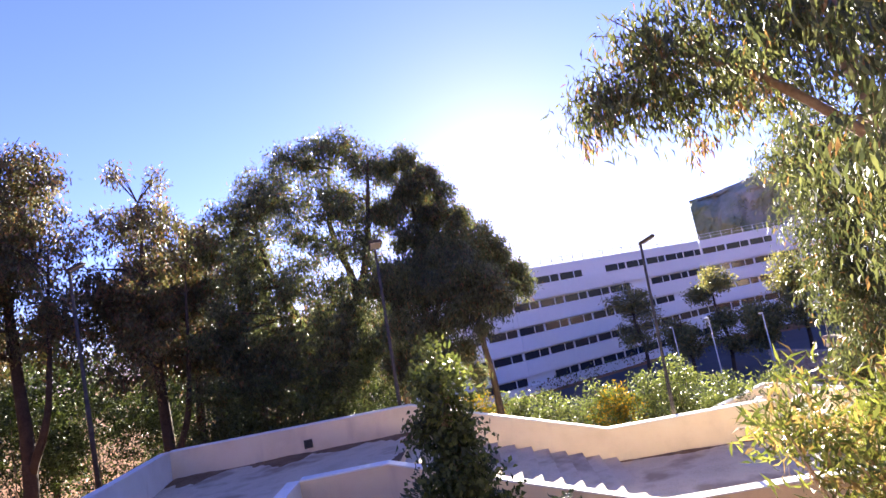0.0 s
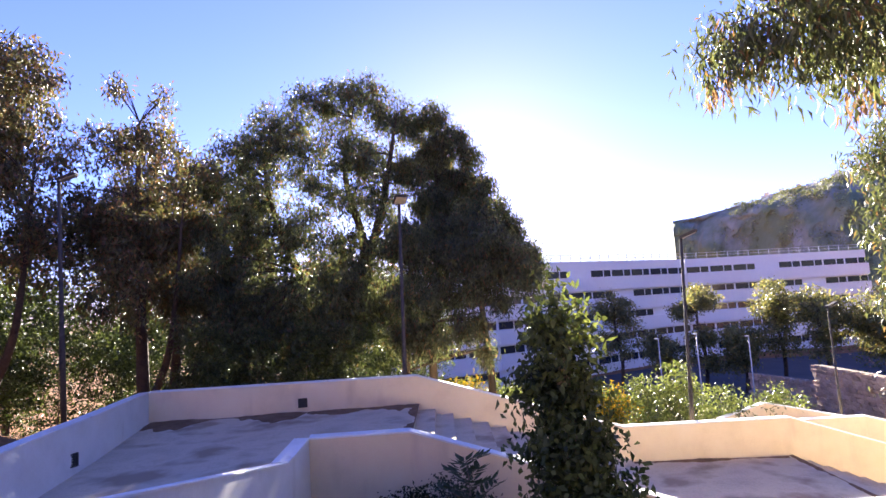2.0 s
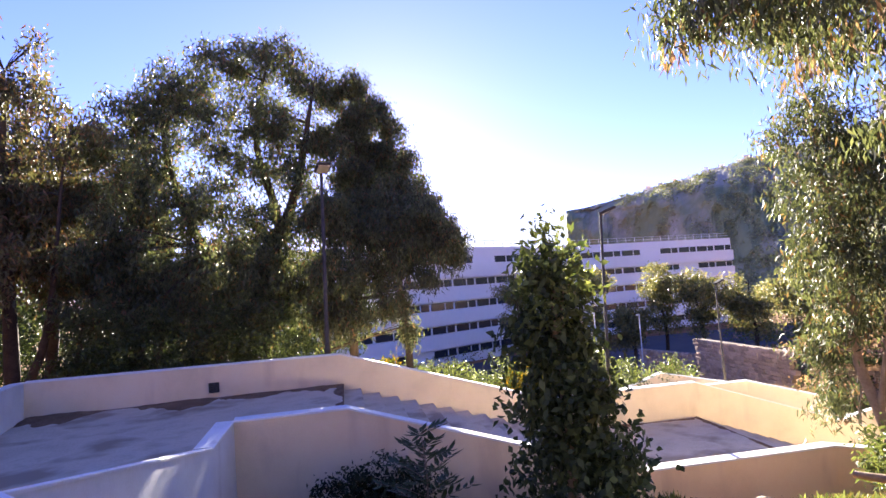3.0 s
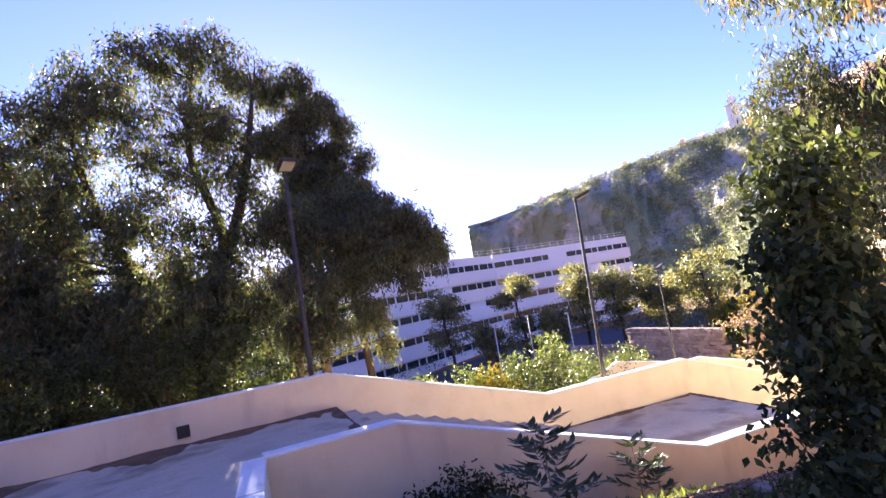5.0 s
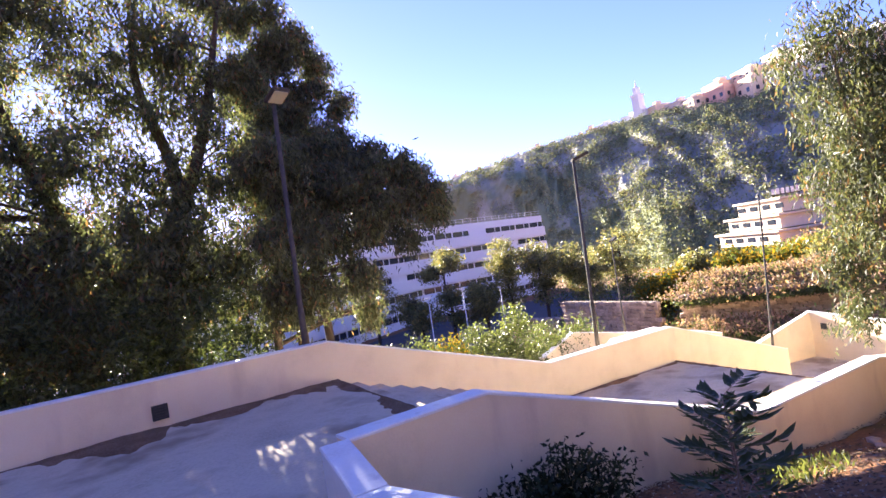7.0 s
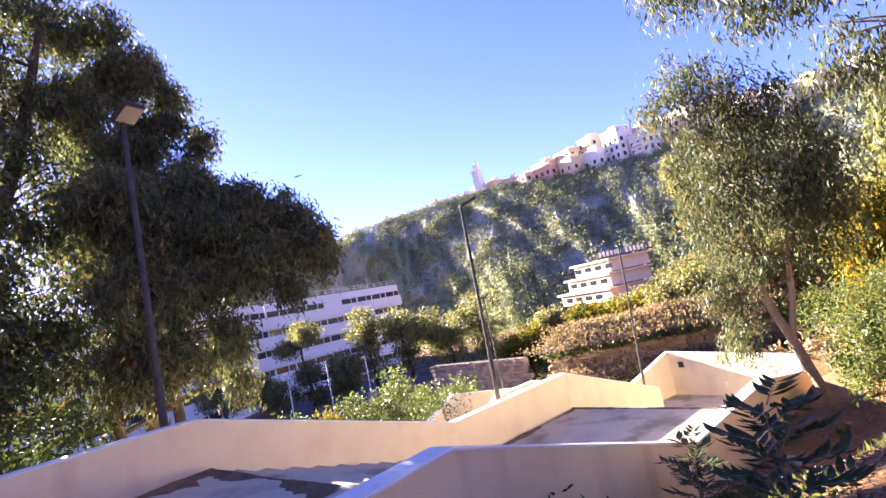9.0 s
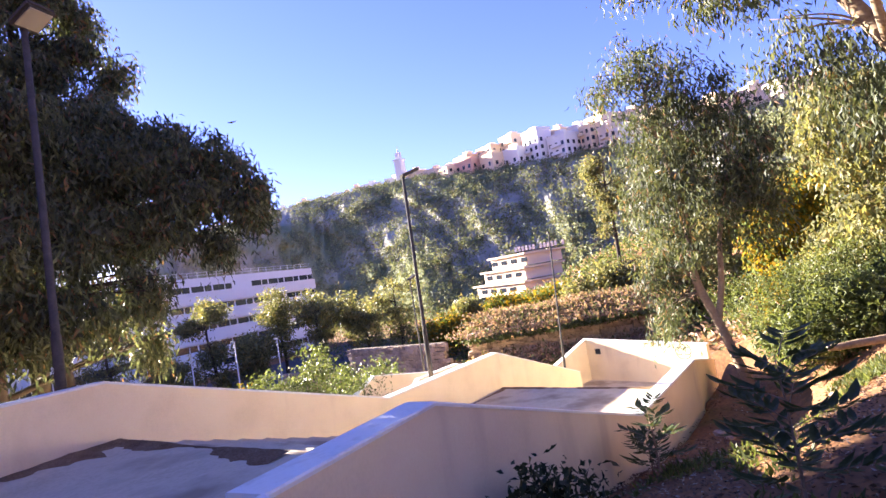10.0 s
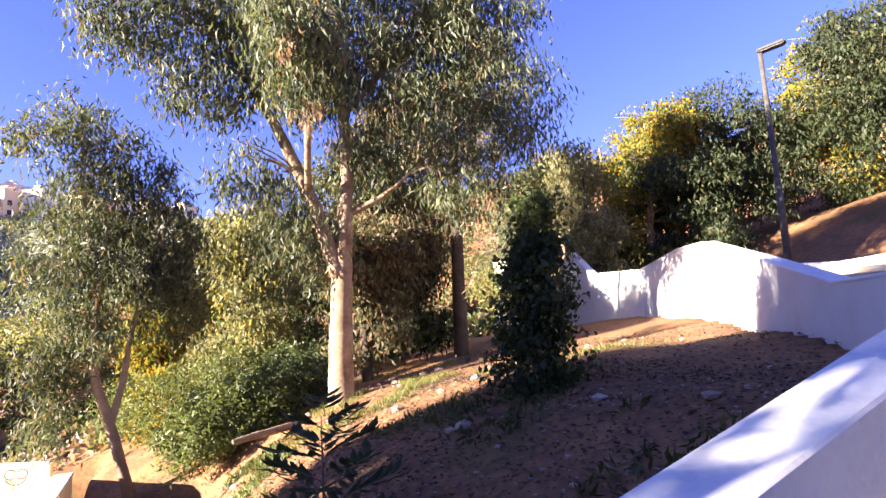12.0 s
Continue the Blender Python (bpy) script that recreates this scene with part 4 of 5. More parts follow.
dry_rng = np.random.default_rng(78)
euc = bpy.data.objects["pale_eucalyptus"]
dry = new("dry_leaves", leaves_mesh("dry_leaves", crown_points([(2.3, 8.3, 3.9, 0.45, 0.45, 0.25), (3.4, 7.9, 3.4, 0.45, 0.45, 0.25), (4.1, 7.6, 3.9, 0.4, 0.4, 0.3)], 12, 18, 0.09, dry_rng, 1.4, 0.2), 0.2, 0.035, LEAF_DRY, dry_rng, 1.2, 0.3))
dry.parent = euc
dry.matrix_parent_inverse = Matrix.Translation(euc.location).inverted()
tagged(dry, "hanging reddish-brown dead leaves")


def hill_scrub():
    """Low scrub over the hill's slope, one mesh of leaf tufts."""
    rng = np.random.default_rng(15)
    pts = []
    while len(pts) < 150000:
        a, v = rng.uniform(26, 118), rng.uniform(0.0, 1.0)
        gully = abs(noise.noise(Vector((a * 0.95 - v * 1.5, v * 3.0, 11.0))))
        if noise.noise(Vector((a * 0.6, v * 6.0, 9.0))) + 0.6 * noise.noise(Vector((a * 2.2, v * 18, 2.0))) + gully * 0.9 < 0.22 - 0.5 * soft(30, 46, a):
            continue
        x, y, z = hill_point(a, v)
        for _ in range(5):
            pts.append((x + rng.normal() * 0.9, y + rng.normal() * 0.9, z + rng.uniform(0.1, 1.3)))
    ob = new("scrub", leaves_mesh("scrub", np.array(pts), 0.75, 0.5, LEAF_SCRUB, rng, 0.2, 1.0))
    tagged(ob, "green scrub covering the rocky hillside", "scrub", kind="stuff")


hill_scrub()


# ---- bushes, shrubs ----
def bush(name, label, place, lobes, clumps, per, size, leaf, material, seed, category="bush", group="", droop=0.1, spread=0.8, shell=0.6, stems=6, hang=0.2):
    """A shrub: woody stems and a crown of leaves. Lobes are given from its foot."""
    rng, rnd = np.random.default_rng(seed), random.Random(seed)
    t = thing(name, place, label, category, group)
    v, f = [], []
    for k in range(stems):
        l = rnd.choice(lobes)
        v2, f2 = tube(smooth_line([(rnd.uniform(-0.05, 0.05), rnd.uniform(-0.05, 0.05), -0.15), (l[0] * 0.4, l[1] * 0.4, l[2] * 0.5), l[:3]], 3), np.linspace(0.03, 0.008, 7), 5, 0.1, seed + k)
        f += [tuple(i + len(v) for i in q) for q in f2]
        v += v2
    part_mesh("woody_base", v, f, TWIG, t, smooth=True)
    pts = crown_points(lobes, clumps, per, size, rng, hang, shell)
    ob = new("foliage", leaves_mesh("foliage", pts, leaf[0], leaf[1], material, rng, droop, spread))
    ob.parent = t
    return t


B = random.Random(3)
# leafy column beside the walked ramp
bush("climbing_shrub", "tall dark ivy-clad shrub column with broad leaves", (-0.72, 6.25, -1.3),
     [(0, 0, 0.35, 0.5, 0.5, 0.4), (0.05, 0, 0.8, 0.5, 0.5, 0.42), (-0.02, 0.05, 1.25, 0.4, 0.4, 0.42), (-0.05, 0, 1.7, 0.28, 0.28, 0.38), (0.08, 0, 1.55, 0.22, 0.22, 0.3), (-0.04, 0, 2.1, 0.2, 0.2, 0.3)], 190, 36, 0.1, (0.085, 0.05), LEAF_DARK, 81, droop=0.7, spread=0.7, shell=0.4, hang=0.7)
bush("climbing_shrub_tip", "thin upright shoots above the shrub column", (-0.74, 6.22, 0.45),
     [(0, 0, 0.3, 0.24, 0.24, 0.4), (0.0, 0, 0.65, 0.1, 0.1, 0.25), (0.14, 0, 0.3, 0.16, 0.16, 0.3), (-0.14, 0, 0.2, 0.15, 0.15, 0.3)], 50, 20, 0.08, (0.09, 0.04), LEAF_BUSH, 82, droop=0.2, spread=0.8)


SAPLING_LEAF = mesh_of("leaf", [(0, 0, 0), (0.3, 0.16, -0.01), (0.65, 0.14, -0.06), (1, 0, -0.16), (0.65, -0.14, -0.06), (0.3, -0.16, -0.01), (0.45, 0, 0.03)], [(0, 1, 6), (1, 2, 6), (2, 3, 6), (3, 4, 6), (4, 5, 6), (5, 0, 6)], LEAF_DARK)


def sapling(place, height, seed, label, fronds=14, leaf_len=0.13):
    """A young tree with rows of narrow leaves along rising twigs."""
    rnd = random.Random(seed)
    t = thing("sapling", place, label, "plant", "saplings in the garden")
    v, f = tube(smooth_line([(0, 0, -0.1), (0.03, 0.01, height * 0.5), (0.0, 0.03, height)], 4), np.linspace(0.016, 0.004, 9), 6)
    part_mesh("stem", v, f, TWIG, t, smooth=True)
    for k in range(fronds):
        h = height * (0.12 + 0.88 * k / (fronds - 1))
        a = k * 2.4 + rnd.uniform(-0.3, 0.3)
        ln = height * 0.42 * (1.15 - 0.75 * k / fronds) * rnd.uniform(0.8, 1.2)
        d = Vector((math.cos(a), math.sin(a), 0.55))
        pts = [Vector((0, 0, h)), Vector((0, 0, h)) + d * ln * 0.5, Vector((0, 0, h)) + d * ln + Vector((0, 0, -0.12 * ln))]
        v, f = tube(smooth_line(pts, 3), np.linspace(0.005, 0.0015, 7), 4)
        line = smooth_line(pts, 3)
        blades = []
        for i, p in enumerate(line[2:]):
            for s in (-1, 1):
                side = Vector((-d.y, d.x, 0)) * s
                dr = (side + d * 0.7 + Vector((0, 0, rnd.uniform(-0.45, 0.15)))).normalized()
                L = leaf_len * rnd.uniform(0.8, 1.2)
                blades.append((p, dr, L))
        fr = part_mesh("frond", v, f, TWIG, t)
        for p, dr, L in blades:
            w = dr.cross(Vector((0, 0, 1))).normalized()
            lf = new("leaf", SAPLING_LEAF)
            lf.parent = fr
            m = Matrix((dr, w, dr.cross(w))).transposed().to_4x4()
            lf.matrix_basis = Matrix.Translation(p) @ m @ Matrix.Diagonal((L, L, L, 1))
    return t


sapling((-1.68, 8.95, gz(-1.68, 8.95)), 1.12, 5, "young sapling with long dark drooping leaves in the garden", 22, 0.19)
sapling((0.6, 10.65, gz(0.6, 10.65)), 0.85, 6, "small dark sapling near the cream wall", 14, 0.16)
sapling((1.1, 10.9, gz(1.1, 10.9)), 0.6, 7, "low dark seedling at the foot of the cream wall", 11, 0.14)
bush("narrow_leaved_shrub", "sunlit shrub with narrow yellow-green leaves", (2.35, 4.4, gz(2.35, 4.4)),
     [(0, 0, 1.15, 0.55, 0.5, 0.3), (-0.35, 0, 1.45, 0.3, 0.3, 0.3), (0.4, 0.1, 1.3, 0.45, 0.4, 0.35), (0.7, 0, 1.55, 0.35, 0.35, 0.3), (-0.1, 0, 1.75, 0.18, 0.2, 0.2)], 95, 26, 0.11, (0.15, 0.026), LEAF_LIME, 88, droop=-0.5, spread=0.6, shell=0.3, stems=9)
tree("thin_tree", "thin crooked pale sapling tree on the slope", (7.0, -0.6, gz(7.0, -0.6)),
     [([(7.0, -0.6, gz(7.0, -0.6) - 0.2), (7.1, -0.5, 0.6), (6.9, -0.7, 1.5), (7.1, -0.5, 2.4), (7.0, -0.6, 3.4)], [0.06, 0.05, 0.045, 0.035, 0.01]),
      ([(7.05, -0.55, 0.9), (7.5, -0.8, 1.7), (7.4, -0.9, 2.5)], [0.03, 0.025, 0.01])],
     [(7.0, -0.6, 3.2, 0.7, 0.7, 0.5), (7.5, -0.9, 2.6, 0.6, 0.6, 0.45), (6.5, -0.4, 2.7, 0.5, 0.5, 0.4)], 90, 30, 0.16, (0.1, 0.035), BARK_PALE, LEAF_FAR, 89)
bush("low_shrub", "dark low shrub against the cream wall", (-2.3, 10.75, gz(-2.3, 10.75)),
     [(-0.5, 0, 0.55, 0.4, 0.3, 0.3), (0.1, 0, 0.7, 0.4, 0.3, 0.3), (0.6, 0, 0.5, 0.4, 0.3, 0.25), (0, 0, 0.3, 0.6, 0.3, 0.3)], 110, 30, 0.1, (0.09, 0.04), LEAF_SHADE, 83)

# round bushes by the slender tree and the pale eucalyptus
bush("garden_bush", "dense sunlit green bush at the foot of the trees", (6.6, 8.6, gz(6.6, 8.6)),
     [(0, 0, 0.7, 1.0, 0.9, 0.7), (0.9, 0.4, 0.6, 0.8, 0.8, 0.6), (-0.5, 0.8, 0.4, 0.7, 0.7, 0.5), (0.3, -0.7, 0.7, 0.9, 0.7, 0.7)], 430, 34, 0.1, (0.12, 0.042), LEAF_BUSH, 84, droop=0.4, shell=0.45, hang=0.7)
bush("garden_bush", "dark green bush behind the fallen log", (7.6, 7.2, gz(7.6, 7.2)),
     [(0, 0, 0.7, 1.0, 0.9, 0.7), (1.0, -0.3, 0.8, 1.0, 0.9, 0.8), (0.2, 0.8, 0.5, 0.8, 0.8, 0.5)], 330, 34, 0.1, (0.12, 0.042), LEAF_DARK, 85, droop=0.4, shell=0.45, hang=0.7)
bush("garden_bush", "dense undergrowth behind the garden trees", (9.5, 9.0, gz(9.5, 9.0)),
     [(0, 0, 1.0, 1.5, 1.4, 1.1), (1.5, 1.2, 0.8, 1.4, 1.3, 0.9), (0.8, -1.5, 1.2, 1.4, 1.2, 1.2)], 300, 40, 0.18, (0.1, 0.035), LEAF_BUSH, 86)

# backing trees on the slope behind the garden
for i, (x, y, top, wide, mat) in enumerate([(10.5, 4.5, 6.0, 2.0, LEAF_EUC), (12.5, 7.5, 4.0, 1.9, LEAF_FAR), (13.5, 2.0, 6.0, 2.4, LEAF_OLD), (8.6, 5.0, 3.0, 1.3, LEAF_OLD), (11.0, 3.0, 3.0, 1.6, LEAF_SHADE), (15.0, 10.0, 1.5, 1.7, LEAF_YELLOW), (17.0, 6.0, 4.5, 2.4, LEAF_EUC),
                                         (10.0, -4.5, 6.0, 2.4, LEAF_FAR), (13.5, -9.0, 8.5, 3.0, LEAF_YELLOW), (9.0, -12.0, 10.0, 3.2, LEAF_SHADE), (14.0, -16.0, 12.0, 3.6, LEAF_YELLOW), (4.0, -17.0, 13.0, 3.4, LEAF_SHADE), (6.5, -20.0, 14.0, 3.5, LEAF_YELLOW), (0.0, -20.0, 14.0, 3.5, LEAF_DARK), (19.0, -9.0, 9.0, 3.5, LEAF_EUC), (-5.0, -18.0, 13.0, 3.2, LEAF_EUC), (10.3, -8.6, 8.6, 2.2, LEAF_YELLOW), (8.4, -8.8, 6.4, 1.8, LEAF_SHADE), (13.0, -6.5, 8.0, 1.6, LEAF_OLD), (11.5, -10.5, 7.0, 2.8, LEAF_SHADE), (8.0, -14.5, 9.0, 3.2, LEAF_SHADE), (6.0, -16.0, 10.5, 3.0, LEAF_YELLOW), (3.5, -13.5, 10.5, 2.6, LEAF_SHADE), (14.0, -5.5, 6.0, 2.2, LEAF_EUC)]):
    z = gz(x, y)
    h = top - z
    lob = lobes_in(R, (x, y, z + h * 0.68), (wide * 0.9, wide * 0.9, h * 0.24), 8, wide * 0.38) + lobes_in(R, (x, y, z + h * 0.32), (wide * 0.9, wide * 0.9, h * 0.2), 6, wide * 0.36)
    label = {LEAF_FAR.name: "light olive tree on the sunny slope", LEAF_EUC.name: "olive-green eucalyptus on the slope", LEAF_DARK.name: "dark dense tree on the slope", LEAF_SHADE.name: "dense tree on the slope, shade put into its leaf colour", LEAF_OLD.name: "brownish-green eucalyptus on the slope", LEAF_YELLOW.name: "mimosa tree in yellow bloom on the slope"}[mat.name]
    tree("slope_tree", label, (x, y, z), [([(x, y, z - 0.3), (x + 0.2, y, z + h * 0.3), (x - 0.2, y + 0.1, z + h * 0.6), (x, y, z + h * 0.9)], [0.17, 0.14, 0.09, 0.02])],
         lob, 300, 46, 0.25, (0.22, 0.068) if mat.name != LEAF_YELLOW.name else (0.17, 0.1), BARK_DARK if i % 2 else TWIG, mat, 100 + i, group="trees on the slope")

# middle distance: trees below, yellow bushes, hedges


def polar(azd, r):
    return -4 + r * math.sin(radians(azd)), 5 + r * math.cos(radians(azd))


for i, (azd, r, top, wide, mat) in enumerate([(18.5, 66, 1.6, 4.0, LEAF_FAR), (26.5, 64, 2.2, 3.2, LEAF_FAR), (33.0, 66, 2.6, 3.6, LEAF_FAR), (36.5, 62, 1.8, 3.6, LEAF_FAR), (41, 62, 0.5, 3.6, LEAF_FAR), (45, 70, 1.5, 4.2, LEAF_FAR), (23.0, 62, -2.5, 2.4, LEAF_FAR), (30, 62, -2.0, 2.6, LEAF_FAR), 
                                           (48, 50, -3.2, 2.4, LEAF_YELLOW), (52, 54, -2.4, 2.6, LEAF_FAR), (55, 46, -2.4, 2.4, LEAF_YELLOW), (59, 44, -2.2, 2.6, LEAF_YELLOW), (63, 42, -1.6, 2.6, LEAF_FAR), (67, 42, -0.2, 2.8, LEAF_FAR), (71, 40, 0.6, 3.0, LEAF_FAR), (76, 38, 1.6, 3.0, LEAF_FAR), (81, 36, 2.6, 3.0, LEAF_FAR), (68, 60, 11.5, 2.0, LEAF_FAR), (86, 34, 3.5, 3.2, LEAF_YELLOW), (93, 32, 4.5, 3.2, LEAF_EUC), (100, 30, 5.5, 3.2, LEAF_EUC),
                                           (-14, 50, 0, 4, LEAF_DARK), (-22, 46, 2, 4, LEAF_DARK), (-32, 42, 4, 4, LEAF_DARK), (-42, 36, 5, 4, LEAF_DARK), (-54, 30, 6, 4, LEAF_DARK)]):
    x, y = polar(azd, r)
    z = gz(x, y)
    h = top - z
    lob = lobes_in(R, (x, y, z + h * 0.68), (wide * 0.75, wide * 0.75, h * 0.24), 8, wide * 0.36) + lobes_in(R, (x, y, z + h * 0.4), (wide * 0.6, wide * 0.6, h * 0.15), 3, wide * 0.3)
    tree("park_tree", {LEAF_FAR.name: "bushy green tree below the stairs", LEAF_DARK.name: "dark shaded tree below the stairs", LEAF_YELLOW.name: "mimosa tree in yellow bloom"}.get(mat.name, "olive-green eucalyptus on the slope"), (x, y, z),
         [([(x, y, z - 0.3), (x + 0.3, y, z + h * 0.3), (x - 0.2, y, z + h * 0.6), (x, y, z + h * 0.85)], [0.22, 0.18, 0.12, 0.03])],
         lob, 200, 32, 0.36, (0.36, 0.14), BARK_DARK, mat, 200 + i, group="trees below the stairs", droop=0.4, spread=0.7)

for i, (azd, r, w, h, mat) in enumerate([(38, 36, 1.5, 1.4, LEAF_YELLOW), (43.5, 40, 1.3, 1.6, LEAF_YELLOW), (47, 36, 1.3, 1.3, LEAF_YELLOW), (51, 38, 1.6, 1.3, LEAF_BUSH), (46.5, 28, 1.2, 0.9, LEAF_BUSH), (50, 27, 1.0, 0.8, LEAF_BUSH), (14, 32, 1.6, 2.0, LEAF_BUSH), (19, 34, 2.0, 1.8, LEAF_YELLOW), (24, 30, 1.6, 2.0, LEAF_BUSH), (28, 31, 1.5, 2.6, LEAF_BUSH), (32, 33, 1.8, 2.0, LEAF_BUSH), (9, 30, 1.5, 2.0, LEAF_YELLOW), (36, 32, 1.4, 1.5, LEAF_BUSH), (21, 27, 1.5, 1.6, LEAF_BUSH), (16, 26, 1.4, 1.6, LEAF_BUSH), (3, 26, 1.2, 1.6, LEAF_YELLOW)]):
    x, y = polar(azd, r)
    z = gz(x, y)
    bush("round_bush", {LEAF_BUSH.name: "rounded green bush below the wall", LEAF_YELLOW.name: "rounded yellow-flowering bush below the wall"}[mat.name], (x, y, z),
         [(0, 0, h * 0.5, w, w, h * 0.6), (w * 0.6, 0.3, h * 0.4, w * 0.7, w * 0.7, h * 0.5), (-w * 0.5, 0.2, h * 0.6, w * 0.7, w * 0.7, h * 0.5)], 120, 34, 0.2, (0.14, 0.05), mat, 300 + i, group="bushes below the wall")



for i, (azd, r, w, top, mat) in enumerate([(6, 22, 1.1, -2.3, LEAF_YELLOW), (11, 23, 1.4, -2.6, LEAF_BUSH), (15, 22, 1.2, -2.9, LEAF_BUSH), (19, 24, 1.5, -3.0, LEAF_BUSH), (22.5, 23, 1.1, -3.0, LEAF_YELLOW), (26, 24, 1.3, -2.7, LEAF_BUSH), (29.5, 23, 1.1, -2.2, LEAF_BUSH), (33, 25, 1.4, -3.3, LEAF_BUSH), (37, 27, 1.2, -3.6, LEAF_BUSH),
                                            # Dark leaf colour below stands in for deep shade under the grove.
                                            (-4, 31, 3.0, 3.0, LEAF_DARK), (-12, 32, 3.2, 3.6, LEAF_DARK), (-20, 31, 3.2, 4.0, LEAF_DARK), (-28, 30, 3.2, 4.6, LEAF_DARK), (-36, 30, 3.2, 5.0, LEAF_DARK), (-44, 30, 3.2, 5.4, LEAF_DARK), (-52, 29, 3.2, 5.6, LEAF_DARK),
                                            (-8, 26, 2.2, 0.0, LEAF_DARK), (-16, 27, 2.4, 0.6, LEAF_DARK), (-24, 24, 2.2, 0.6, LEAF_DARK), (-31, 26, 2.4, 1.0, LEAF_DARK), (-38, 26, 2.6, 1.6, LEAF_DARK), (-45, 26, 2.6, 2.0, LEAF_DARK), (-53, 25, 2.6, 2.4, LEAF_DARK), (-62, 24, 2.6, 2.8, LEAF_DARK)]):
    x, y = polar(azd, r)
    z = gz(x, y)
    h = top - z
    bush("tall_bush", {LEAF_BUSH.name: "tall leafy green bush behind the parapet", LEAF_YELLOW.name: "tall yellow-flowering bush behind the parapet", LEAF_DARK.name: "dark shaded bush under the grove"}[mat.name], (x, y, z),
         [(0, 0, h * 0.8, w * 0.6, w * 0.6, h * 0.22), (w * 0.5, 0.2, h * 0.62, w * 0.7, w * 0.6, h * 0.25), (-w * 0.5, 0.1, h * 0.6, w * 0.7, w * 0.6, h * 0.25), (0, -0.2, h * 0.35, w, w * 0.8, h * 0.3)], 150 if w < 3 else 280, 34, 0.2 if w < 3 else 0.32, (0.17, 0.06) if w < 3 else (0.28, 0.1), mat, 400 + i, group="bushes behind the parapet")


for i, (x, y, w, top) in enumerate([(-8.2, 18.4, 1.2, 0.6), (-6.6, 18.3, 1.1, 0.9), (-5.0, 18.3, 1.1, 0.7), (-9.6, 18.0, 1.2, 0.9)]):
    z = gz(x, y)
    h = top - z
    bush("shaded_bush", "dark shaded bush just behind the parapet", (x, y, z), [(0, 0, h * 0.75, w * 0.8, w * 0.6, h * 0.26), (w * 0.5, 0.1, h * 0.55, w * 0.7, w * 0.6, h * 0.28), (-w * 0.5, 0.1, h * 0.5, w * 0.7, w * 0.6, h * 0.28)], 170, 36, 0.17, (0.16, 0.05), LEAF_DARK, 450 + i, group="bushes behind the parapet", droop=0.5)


def low_scrub():
    """Undergrowth on the slopes past the walls, one mesh of leaf tufts."""
    rng = np.random.default_rng(16)
    for name, label, mat, count, gate in (("undergrowth", "mixed green undergrowth on the slopes", LEAF_BUSH, 26000, 0.0), ("dry_undergrowth", "dry reddish undergrowth on the terraces", LEAF_DRY, 9000, 0.16)):
        pts = []
        while len(pts) < count * 4:
            a, r = rng.uniform(5, 128), rng.uniform(19, 95) if rng.random() < 0.7 else rng.uniform(95, 170)
            x, y = polar(a, r)
            if (x < 19 and 0 < y < 24.5 and a > 20) or (-10 < x < 8 and y < 18.5) or (y < -3 and y > -8 and x < 9) or (y < -2 and x < 1):
                continue
            if -12 < x < 75 and 44 < y < 90 and y < 46 + 0.75 * max(x, 0) + 22 and a < 38:
                continue
            if noise.noise(Vector((x * 0.12, y * 0.12, gate * 50))) < gate - 0.15:
                continue
            s = 0.25 + r * 0.006
            z = gz(x, y)
            for _ in range(4):
                pts.append((x + rng.normal() * s, y + rng.normal() * s, z + rng.uniform(0.05, 1.5) * s * 1.6))
        ob = new(name, leaves_mesh(name, np.array(pts), 0.42, 0.2, mat, rng, 0.0, 1.0))
        tagged(ob, label, "undergrowth", kind="stuff")


low_scrub()


def dry_hedge(a, b, z, h, count, seed):
    rng = np.random.default_rng(seed)
    t = thing("dry_hedge", (a[0], a[1], z), "long reddish-brown dried hedge along the terrace", "hedge")
    f = rng.random(count)
    hh = np.array([h * (0.5 + 0.9 * max(-0.5, noise.noise(Vector((q * 9.0, seed, 0)))) + 0.6 * noise.noise(Vector((q * 40.0, seed, 3)))) for q in f])
    side = rng.normal(size=(count, 2)) * 0.8
    p = np.stack([(b[0] - a[0]) * f + side[:, 0], (b[1] - a[1]) * f + side[:, 1], hh * rng.random(count) ** 0.7], 1)
    ob = new("foliage", leaves_mesh("foliage", p, 0.22, 0.09, LEAF_DRY, rng, -0.3, 0.8))
    ob.parent = t
    p = np.stack([(b[0] - a[0]) * f - 0.6 + side[::-1, 0] * 0.6, (b[1] - a[1]) * f - 0.6 + side[::-1, 1] * 0.6, hh * 0.5 * rng.random(count) - 0.2], 1)
    ob = new("green_foot", leaves_mesh("green_foot", p, 0.22, 0.1, LEAF_BUSH, rng, -0.1, 0.9))
    ob.parent = t
    return tagged(t, kind="")


dry_hedge((19.2, 25.0), (27.2, 16.2), -5.9, 1.0, 9000, 1)
dry_hedge((20.9, 26.8), (28.7, 17.4), -4.1, 0.5, 11000, 2)
dry_hedge((22.4, 27.0), (30.2, 17.6), -3.75, 0.5, 11000, 5)
dry_hedge((24.0, 27.6), (32.0, 18.0), -3.4, 0.5, 9000, 7)


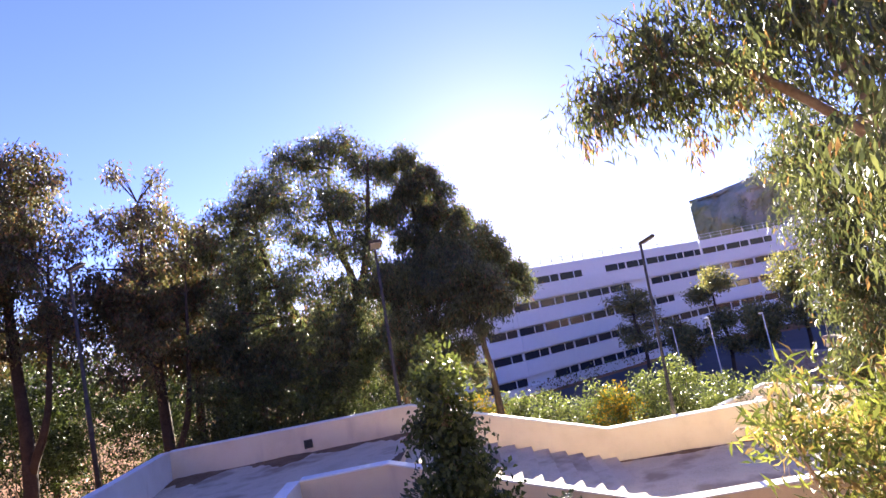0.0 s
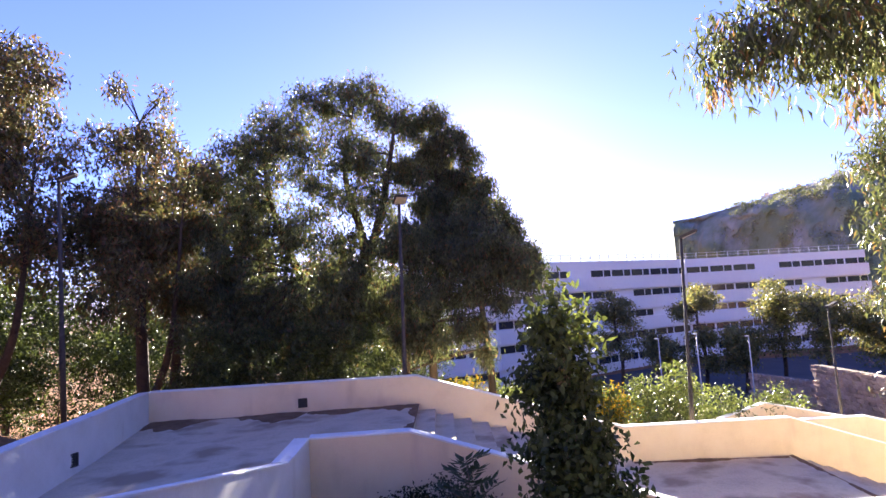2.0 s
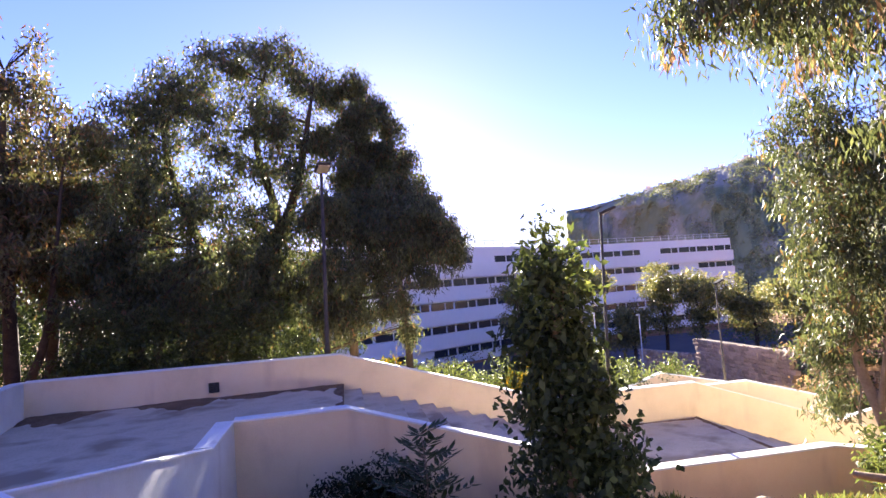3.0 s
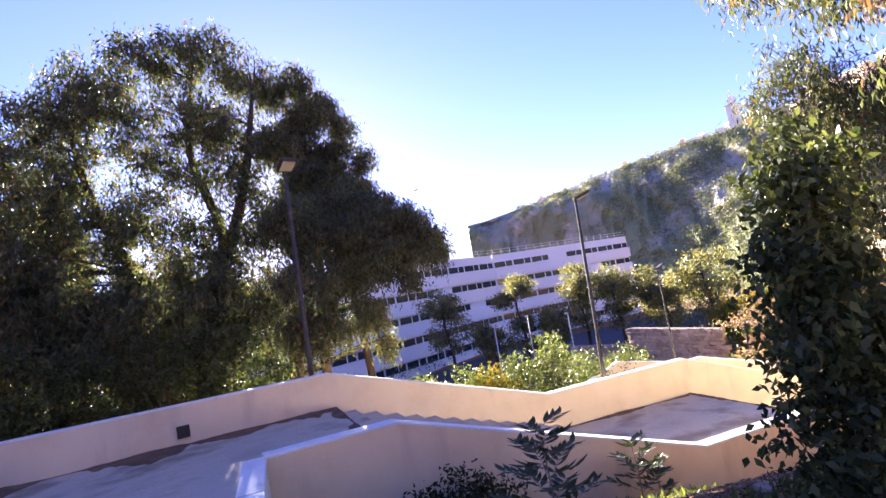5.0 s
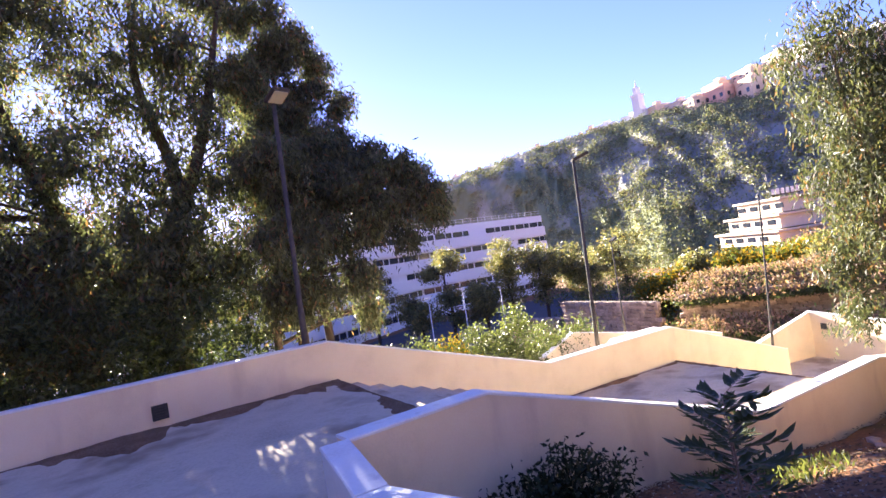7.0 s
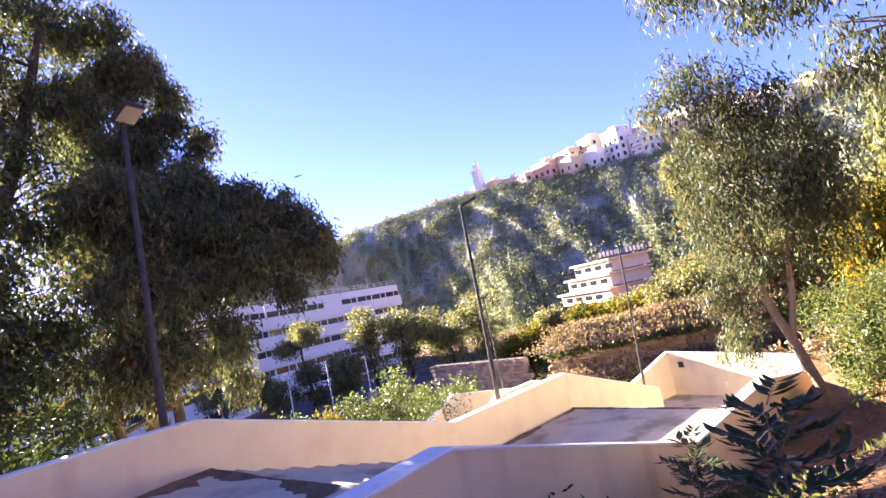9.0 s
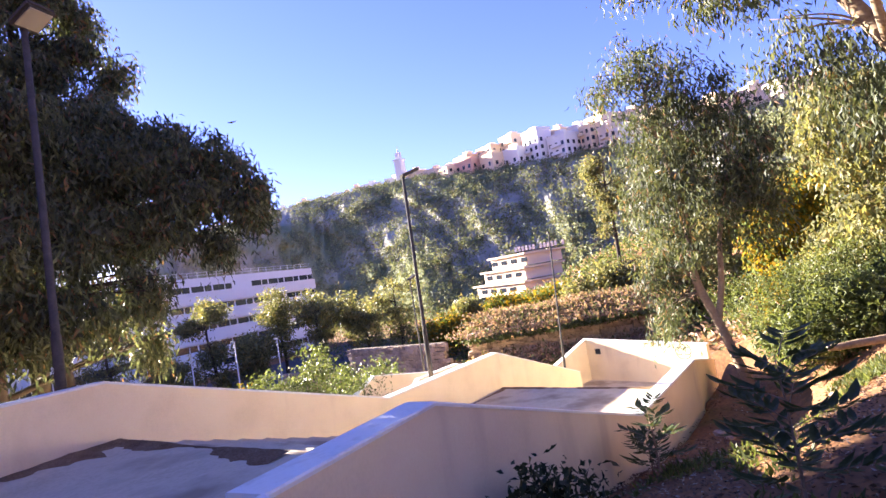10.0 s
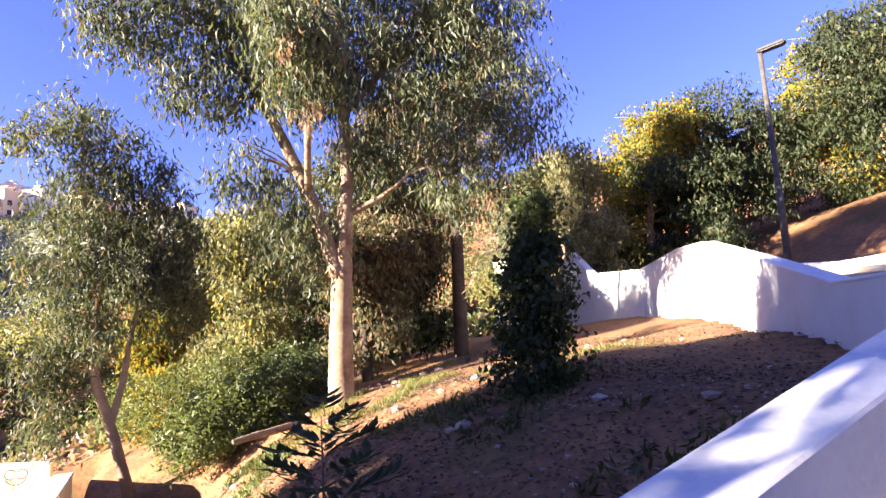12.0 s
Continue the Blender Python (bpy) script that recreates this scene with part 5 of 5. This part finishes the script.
# ---- retaining walls of rough stone ----
def stone_wall(name, a, b, z0, z1, label, seed):
    rnd = random.Random(seed)
    a, b = Vector((*a, 0)), Vector((*b, 0))
    d = (b - a).normalized()
    out = Vector((d.y, -d.x, 0))
    ln = (b - a).length
    ob = thing(name, (0, 0, 0), label, "wall", kind="structure")
    bm = bmesh.new()
    mid = (a + b) / 2 - out * 0.25
    box_bm(bm, (ln, 0.4, z1 - z0 + 1.5), (mid.x, mid.y, (z0 + z1 - 1.5) / 2), math.atan2(d.y, d.x))
    part("core", bm, MORTAR, ob)
    shapes = []
    for k in range(6):
        bm = bmesh.new()
        box_bm(bm, (1, 1, 1), (0, 0, 0))
        for v in bm.verts:
            v.co += Vector([rnd.uniform(-0.16, 0.16) for _ in range(3)])
        me = bpy.data.meshes.new("stone")
        bm.to_mesh(me)
        bm.free()
        me.materials.append(STONE)
        shapes.append(me)
    rows = max(2, int((z1 - z0) / 0.24))
    rh = (z1 - z0) / rows
    for r in range(rows):
        s = -rnd.uniform(0, 0.3)
        while s < ln:
            w = rnd.uniform(0.25, 0.6)
            st = new("stone", shapes[rnd.randrange(6)])
            st.parent = ob
            p = a + d * (s + w / 2) + out * rnd.uniform(-0.05, 0.02)
            st.matrix_basis = Matrix.Translation((p.x, p.y, z0 + rh * (r + 0.5))) @ Matrix.Rotation(math.atan2(d.y, d.x) + rnd.uniform(-0.06, 0.06), 4, "Z") @ Matrix.Diagonal((w * 0.95, 0.3, rh * 0.94, 1))
            s += w
    return ob


stone_wall("wall_stone_near", (21.3, 38.0), (21.4, 29.6), -7.2, -4.45, "rough pinkish stone retaining wall", 1)
stone_wall("wall_stone_far", (22.2, 48.0), (24.0, 42.6), -9.0, -6.3, "rough stone retaining wall beside the car park", 3)
stone_wall("wall_stone_terrace", (20.2, 26.6), (28.0, 17.0), -5.6, -3.85, "reddish dry-stone terrace wall", 2)


# ---- lamp posts and small fixtures ----
def street_lamp(place, top, heading, label, material, r0=0.07, lean=(0, 0), head=(0.55, 0.26, 0.09), tilt=20, lens=LAMP_GLASS):
    t = thing("street_lamp", place, label, "street lamp", "lamps along the stairs")
    h = top - place[2]
    v, f = tube([(0, 0, 0), (lean[0] * 0.4, lean[1] * 0.4, h * 0.4), (lean[0] * 0.401, lean[1] * 0.401, h * 0.402), (lean[0], lean[1], h)], [r0, r0 * 0.92, r0 * 0.75, r0 * 0.6], 12)
    part_mesh("pole", v, f, material, t, smooth=True)
    v, f = tube([(0, 0, 0), (0, 0, 0.03), (0, 0, 0.05)], [r0 * 2.2, r0 * 2.2, r0 * 1.4], 12)
    part_mesh("base_plate", v, f, material, t)
    bm = bmesh.new()
    box_bm(bm, head, (head[0] * 0.4, 0, 0), 0, 0.03)
    hd = part("lamp_head", bm, material, t)
    hd.matrix_basis = pose(lean[0], lean[1], h, 0, -tilt, heading)
    bm = bmesh.new()
    box_bm(bm, (head[0] * 0.75, head[1] * 0.8, 0.02), (head[0] * 0.42, 0, -head[2] / 2 - 0.006), 0, 0.004)
    part("lens", bm, lens, hd, "flat lamp lens")
    return t


street_lamp((4.72, 17.35, -4.2), 2.62, -25, "slim dark street lamp behind the parapet", POST, 0.065, (0.35, 0.12))
street_lamp((13.6, 17.9, -5.9), 0.87, 60, "thin dark pole without lamp head by the low landing", POST, 0.05, (0.6, -0.1), (0.16, 0.12, 0.06), 0)
street_lamp((-3.4, 16.95, -3.0), 4.15, -70, "street lamp in front of the dark tree", POST, 0.07, (0.15, 0.0), (0.45, 0.4, 0.1), 25)
street_lamp((14.5, 25.7, -6.0), -0.1, 10, "slim dark street lamp lower on the slope", POST, 0.055)
street_lamp((-12.35, 15.6, -1.7), 5.2, 10, "street lamp at the edge of the grove", POST, 0.075, (-0.2, 0))
street_lamp((3.2, -5.6, 0.3), 7.1, 200, "tall grey street lamp on the upper path", POST, 0.1, (0.05, 0), (0.75, 0.3, 0.1), 5, BOX_METAL)
for azd, r, top in ((27.3, 46, -2.6), (23.6, 47, -3.0), (31.5, 50, -3.2)):
    x, y = polar(azd, r)
    street_lamp((x, y, gz(x, y)), top, 180, "pale slim lamp post by the car park", POST_PALE, 0.075, (0.05, 0), (0.3, 0.3, 0.1), 0)


def wall_box(place, heading, label):
    t = thing("wall_light", place, label, "wall light", "recessed lights in the parapet")
    bm = bmesh.new()
    for s in (-1, 1):
        box_bm(bm, (0.03, 0.05, 0.24), (s * 0.105, 0, 0))
        box_bm(bm, (0.24, 0.05, 0.03), (0, 0, s * 0.105))
    part("frame", bm, BOX_METAL, t)
    for k in range(4):
        bm = bmesh.new()
        box_bm(bm, (0.18, 0.03, 0.025), (0, 0.004, -0.07 + 0.045 * k))
        part("slat", bm, BOX_METAL, t)
    bm = bmesh.new()
    box_bm(bm, (0.2, 0.01, 0.2), (0, 0.018, 0))
    part("backing", bm, BOX_METAL, t)
    t.rotation_euler = (0, 0, radians(heading))
    return t


wall_box((-6.06, 16.005, -1.32), 9.2, "dark louvred wall light set in the cream parapet")
wall_box((-8.84, 11.1, -1.3), 75, "dark louvred wall light set in the white parapet")

wall_box((17.02, 17.75, -4.62), -102, "small dark light set in the end wall")

# scribble on the end wall
mark = bmesh.new()
for cx, r, a0, a1 in ((-0.16, 0.13, 0.5, 5.6), (0.16, 0.13, -2.4, 2.7), (0.0, 0.3, 3.6, 5.8)):
    ring = []
    for k in range(15):
        a = a0 + (a1 - a0) * k / 14
        ring.append([mark.verts.new((cx + q * math.cos(a), 0, q * math.sin(a))) for q in (r, r + 0.035)])
    for p, q in zip(ring, ring[1:]):
        mark.faces.new((p[0], p[1], q[1], q[0]))
scribble = part("graffiti_mark", mark, BOX_METAL)
scribble.matrix_world = pose(16.24, 14.0, -4.62, 0, 0, -102)
tagged(scribble, "small dark painted scribble on the end wall", "graffiti")

# fallen log and loose stones in the garden
lx, ly = 5.0, 7.9
log = thing("fallen_log", (lx, ly, gz(lx, ly)), "pale fallen branch lying in the garden", "log")
v, f = tube(smooth_line([(0.9, -0.9, 0.12), (0.2, -0.2, 0.1), (-0.3, 0.6, 0.08), (-0.5, 1.0, 0.06)], 4), np.linspace(0.09, 0.05, 13), 9, 0.1, 4)
part_mesh("branch", v, f, BARK_PALE, log, smooth=True)

rng = np.random.default_rng(9)


def scatter(name, label, boxes, count, length, width, material, droop, spread, category, lift=0.0, inside=None):
    pts = []
    while len(pts) < count:
        x0, x1, y0, y1 = boxes[len(pts) % len(boxes)]
        x, y = rng.uniform(x0, x1), rng.uniform(y0, y1)
        if y < 5.3 - 0.843 * (x + 4.35) or (x < -4.2 and y < 17) or any(a - 0.1 < x < b + 0.1 and c - 0.1 < y < d + 0.1 for a, b, c, d, _ in PASSAGE):
            if not (x < -10.6):
                continue
        if inside and noise.noise(Vector((x * 0.8, y * 0.8, 5))) < inside:
            continue
        pts.append((x, y, gz(x, y) + lift))
    ob = new(name, leaves_mesh(name, np.array(pts), length, width, material, rng, droop, spread, flat=droop == 0.0))
    tagged(ob, label, category, kind="stuff")


scatter("leaf_litter", "dry brown leaves and twigs on the soil", [(-4, 9, 1, 11.4), (-4, 4, 5, 11.4), (-20, -10.6, 9, 24)], 42000, 0.055, 0.022, LITTER, 0.0, 1.0, "leaf litter", 0.015)
scatter("grass", "short sunlit grass tufts", [(3, 9, 4.5, 9), (0, 9, 3, 10.5)], 9000, 0.11, 0.011, GRASS, -1.2, 0.4, "grass", 0.0, 0.12)


scatter("weeds", "low dark green weeds on the shaded soil", [(-3.5, 3.0, 5.5, 10.8), (2, 6.5, 8.2, 10.8)], 4200, 0.13, 0.035, LEAF_BUSH, -0.7, 0.7, "weeds", 0.0, 0.14)


def loose_stone(x, y, r, seed):
    rnd = random.Random(seed)
    bm = bmesh.new()
    bmesh.ops.create_icosphere(bm, subdivisions=1, radius=r)
    for v in bm.verts:
        v.co = Vector((v.co.x * 1.3, v.co.y, v.co.z * 0.7)) * rnd.uniform(0.75, 1.2)
    ob = part("loose_stone", bm, STONE)
    ob.location = (x, y, gz(x, y) + r * 0.25)
    ob.rotation_euler = (0, 0, rnd.uniform(0, 6))
    tagged(ob, "pale rough stone lying on the soil", "stone", "loose stones in the garden")


S = random.Random(77)
for i in range(46):
    x = S.uniform(-2.8, 6.5)
    y = S.uniform(max(5.6 - 0.843 * (x + 4.35), 2.0), 11.0)
    loose_stone(x, y, S.choice((0.03, 0.04, 0.05, 0.07, 0.1)), i)
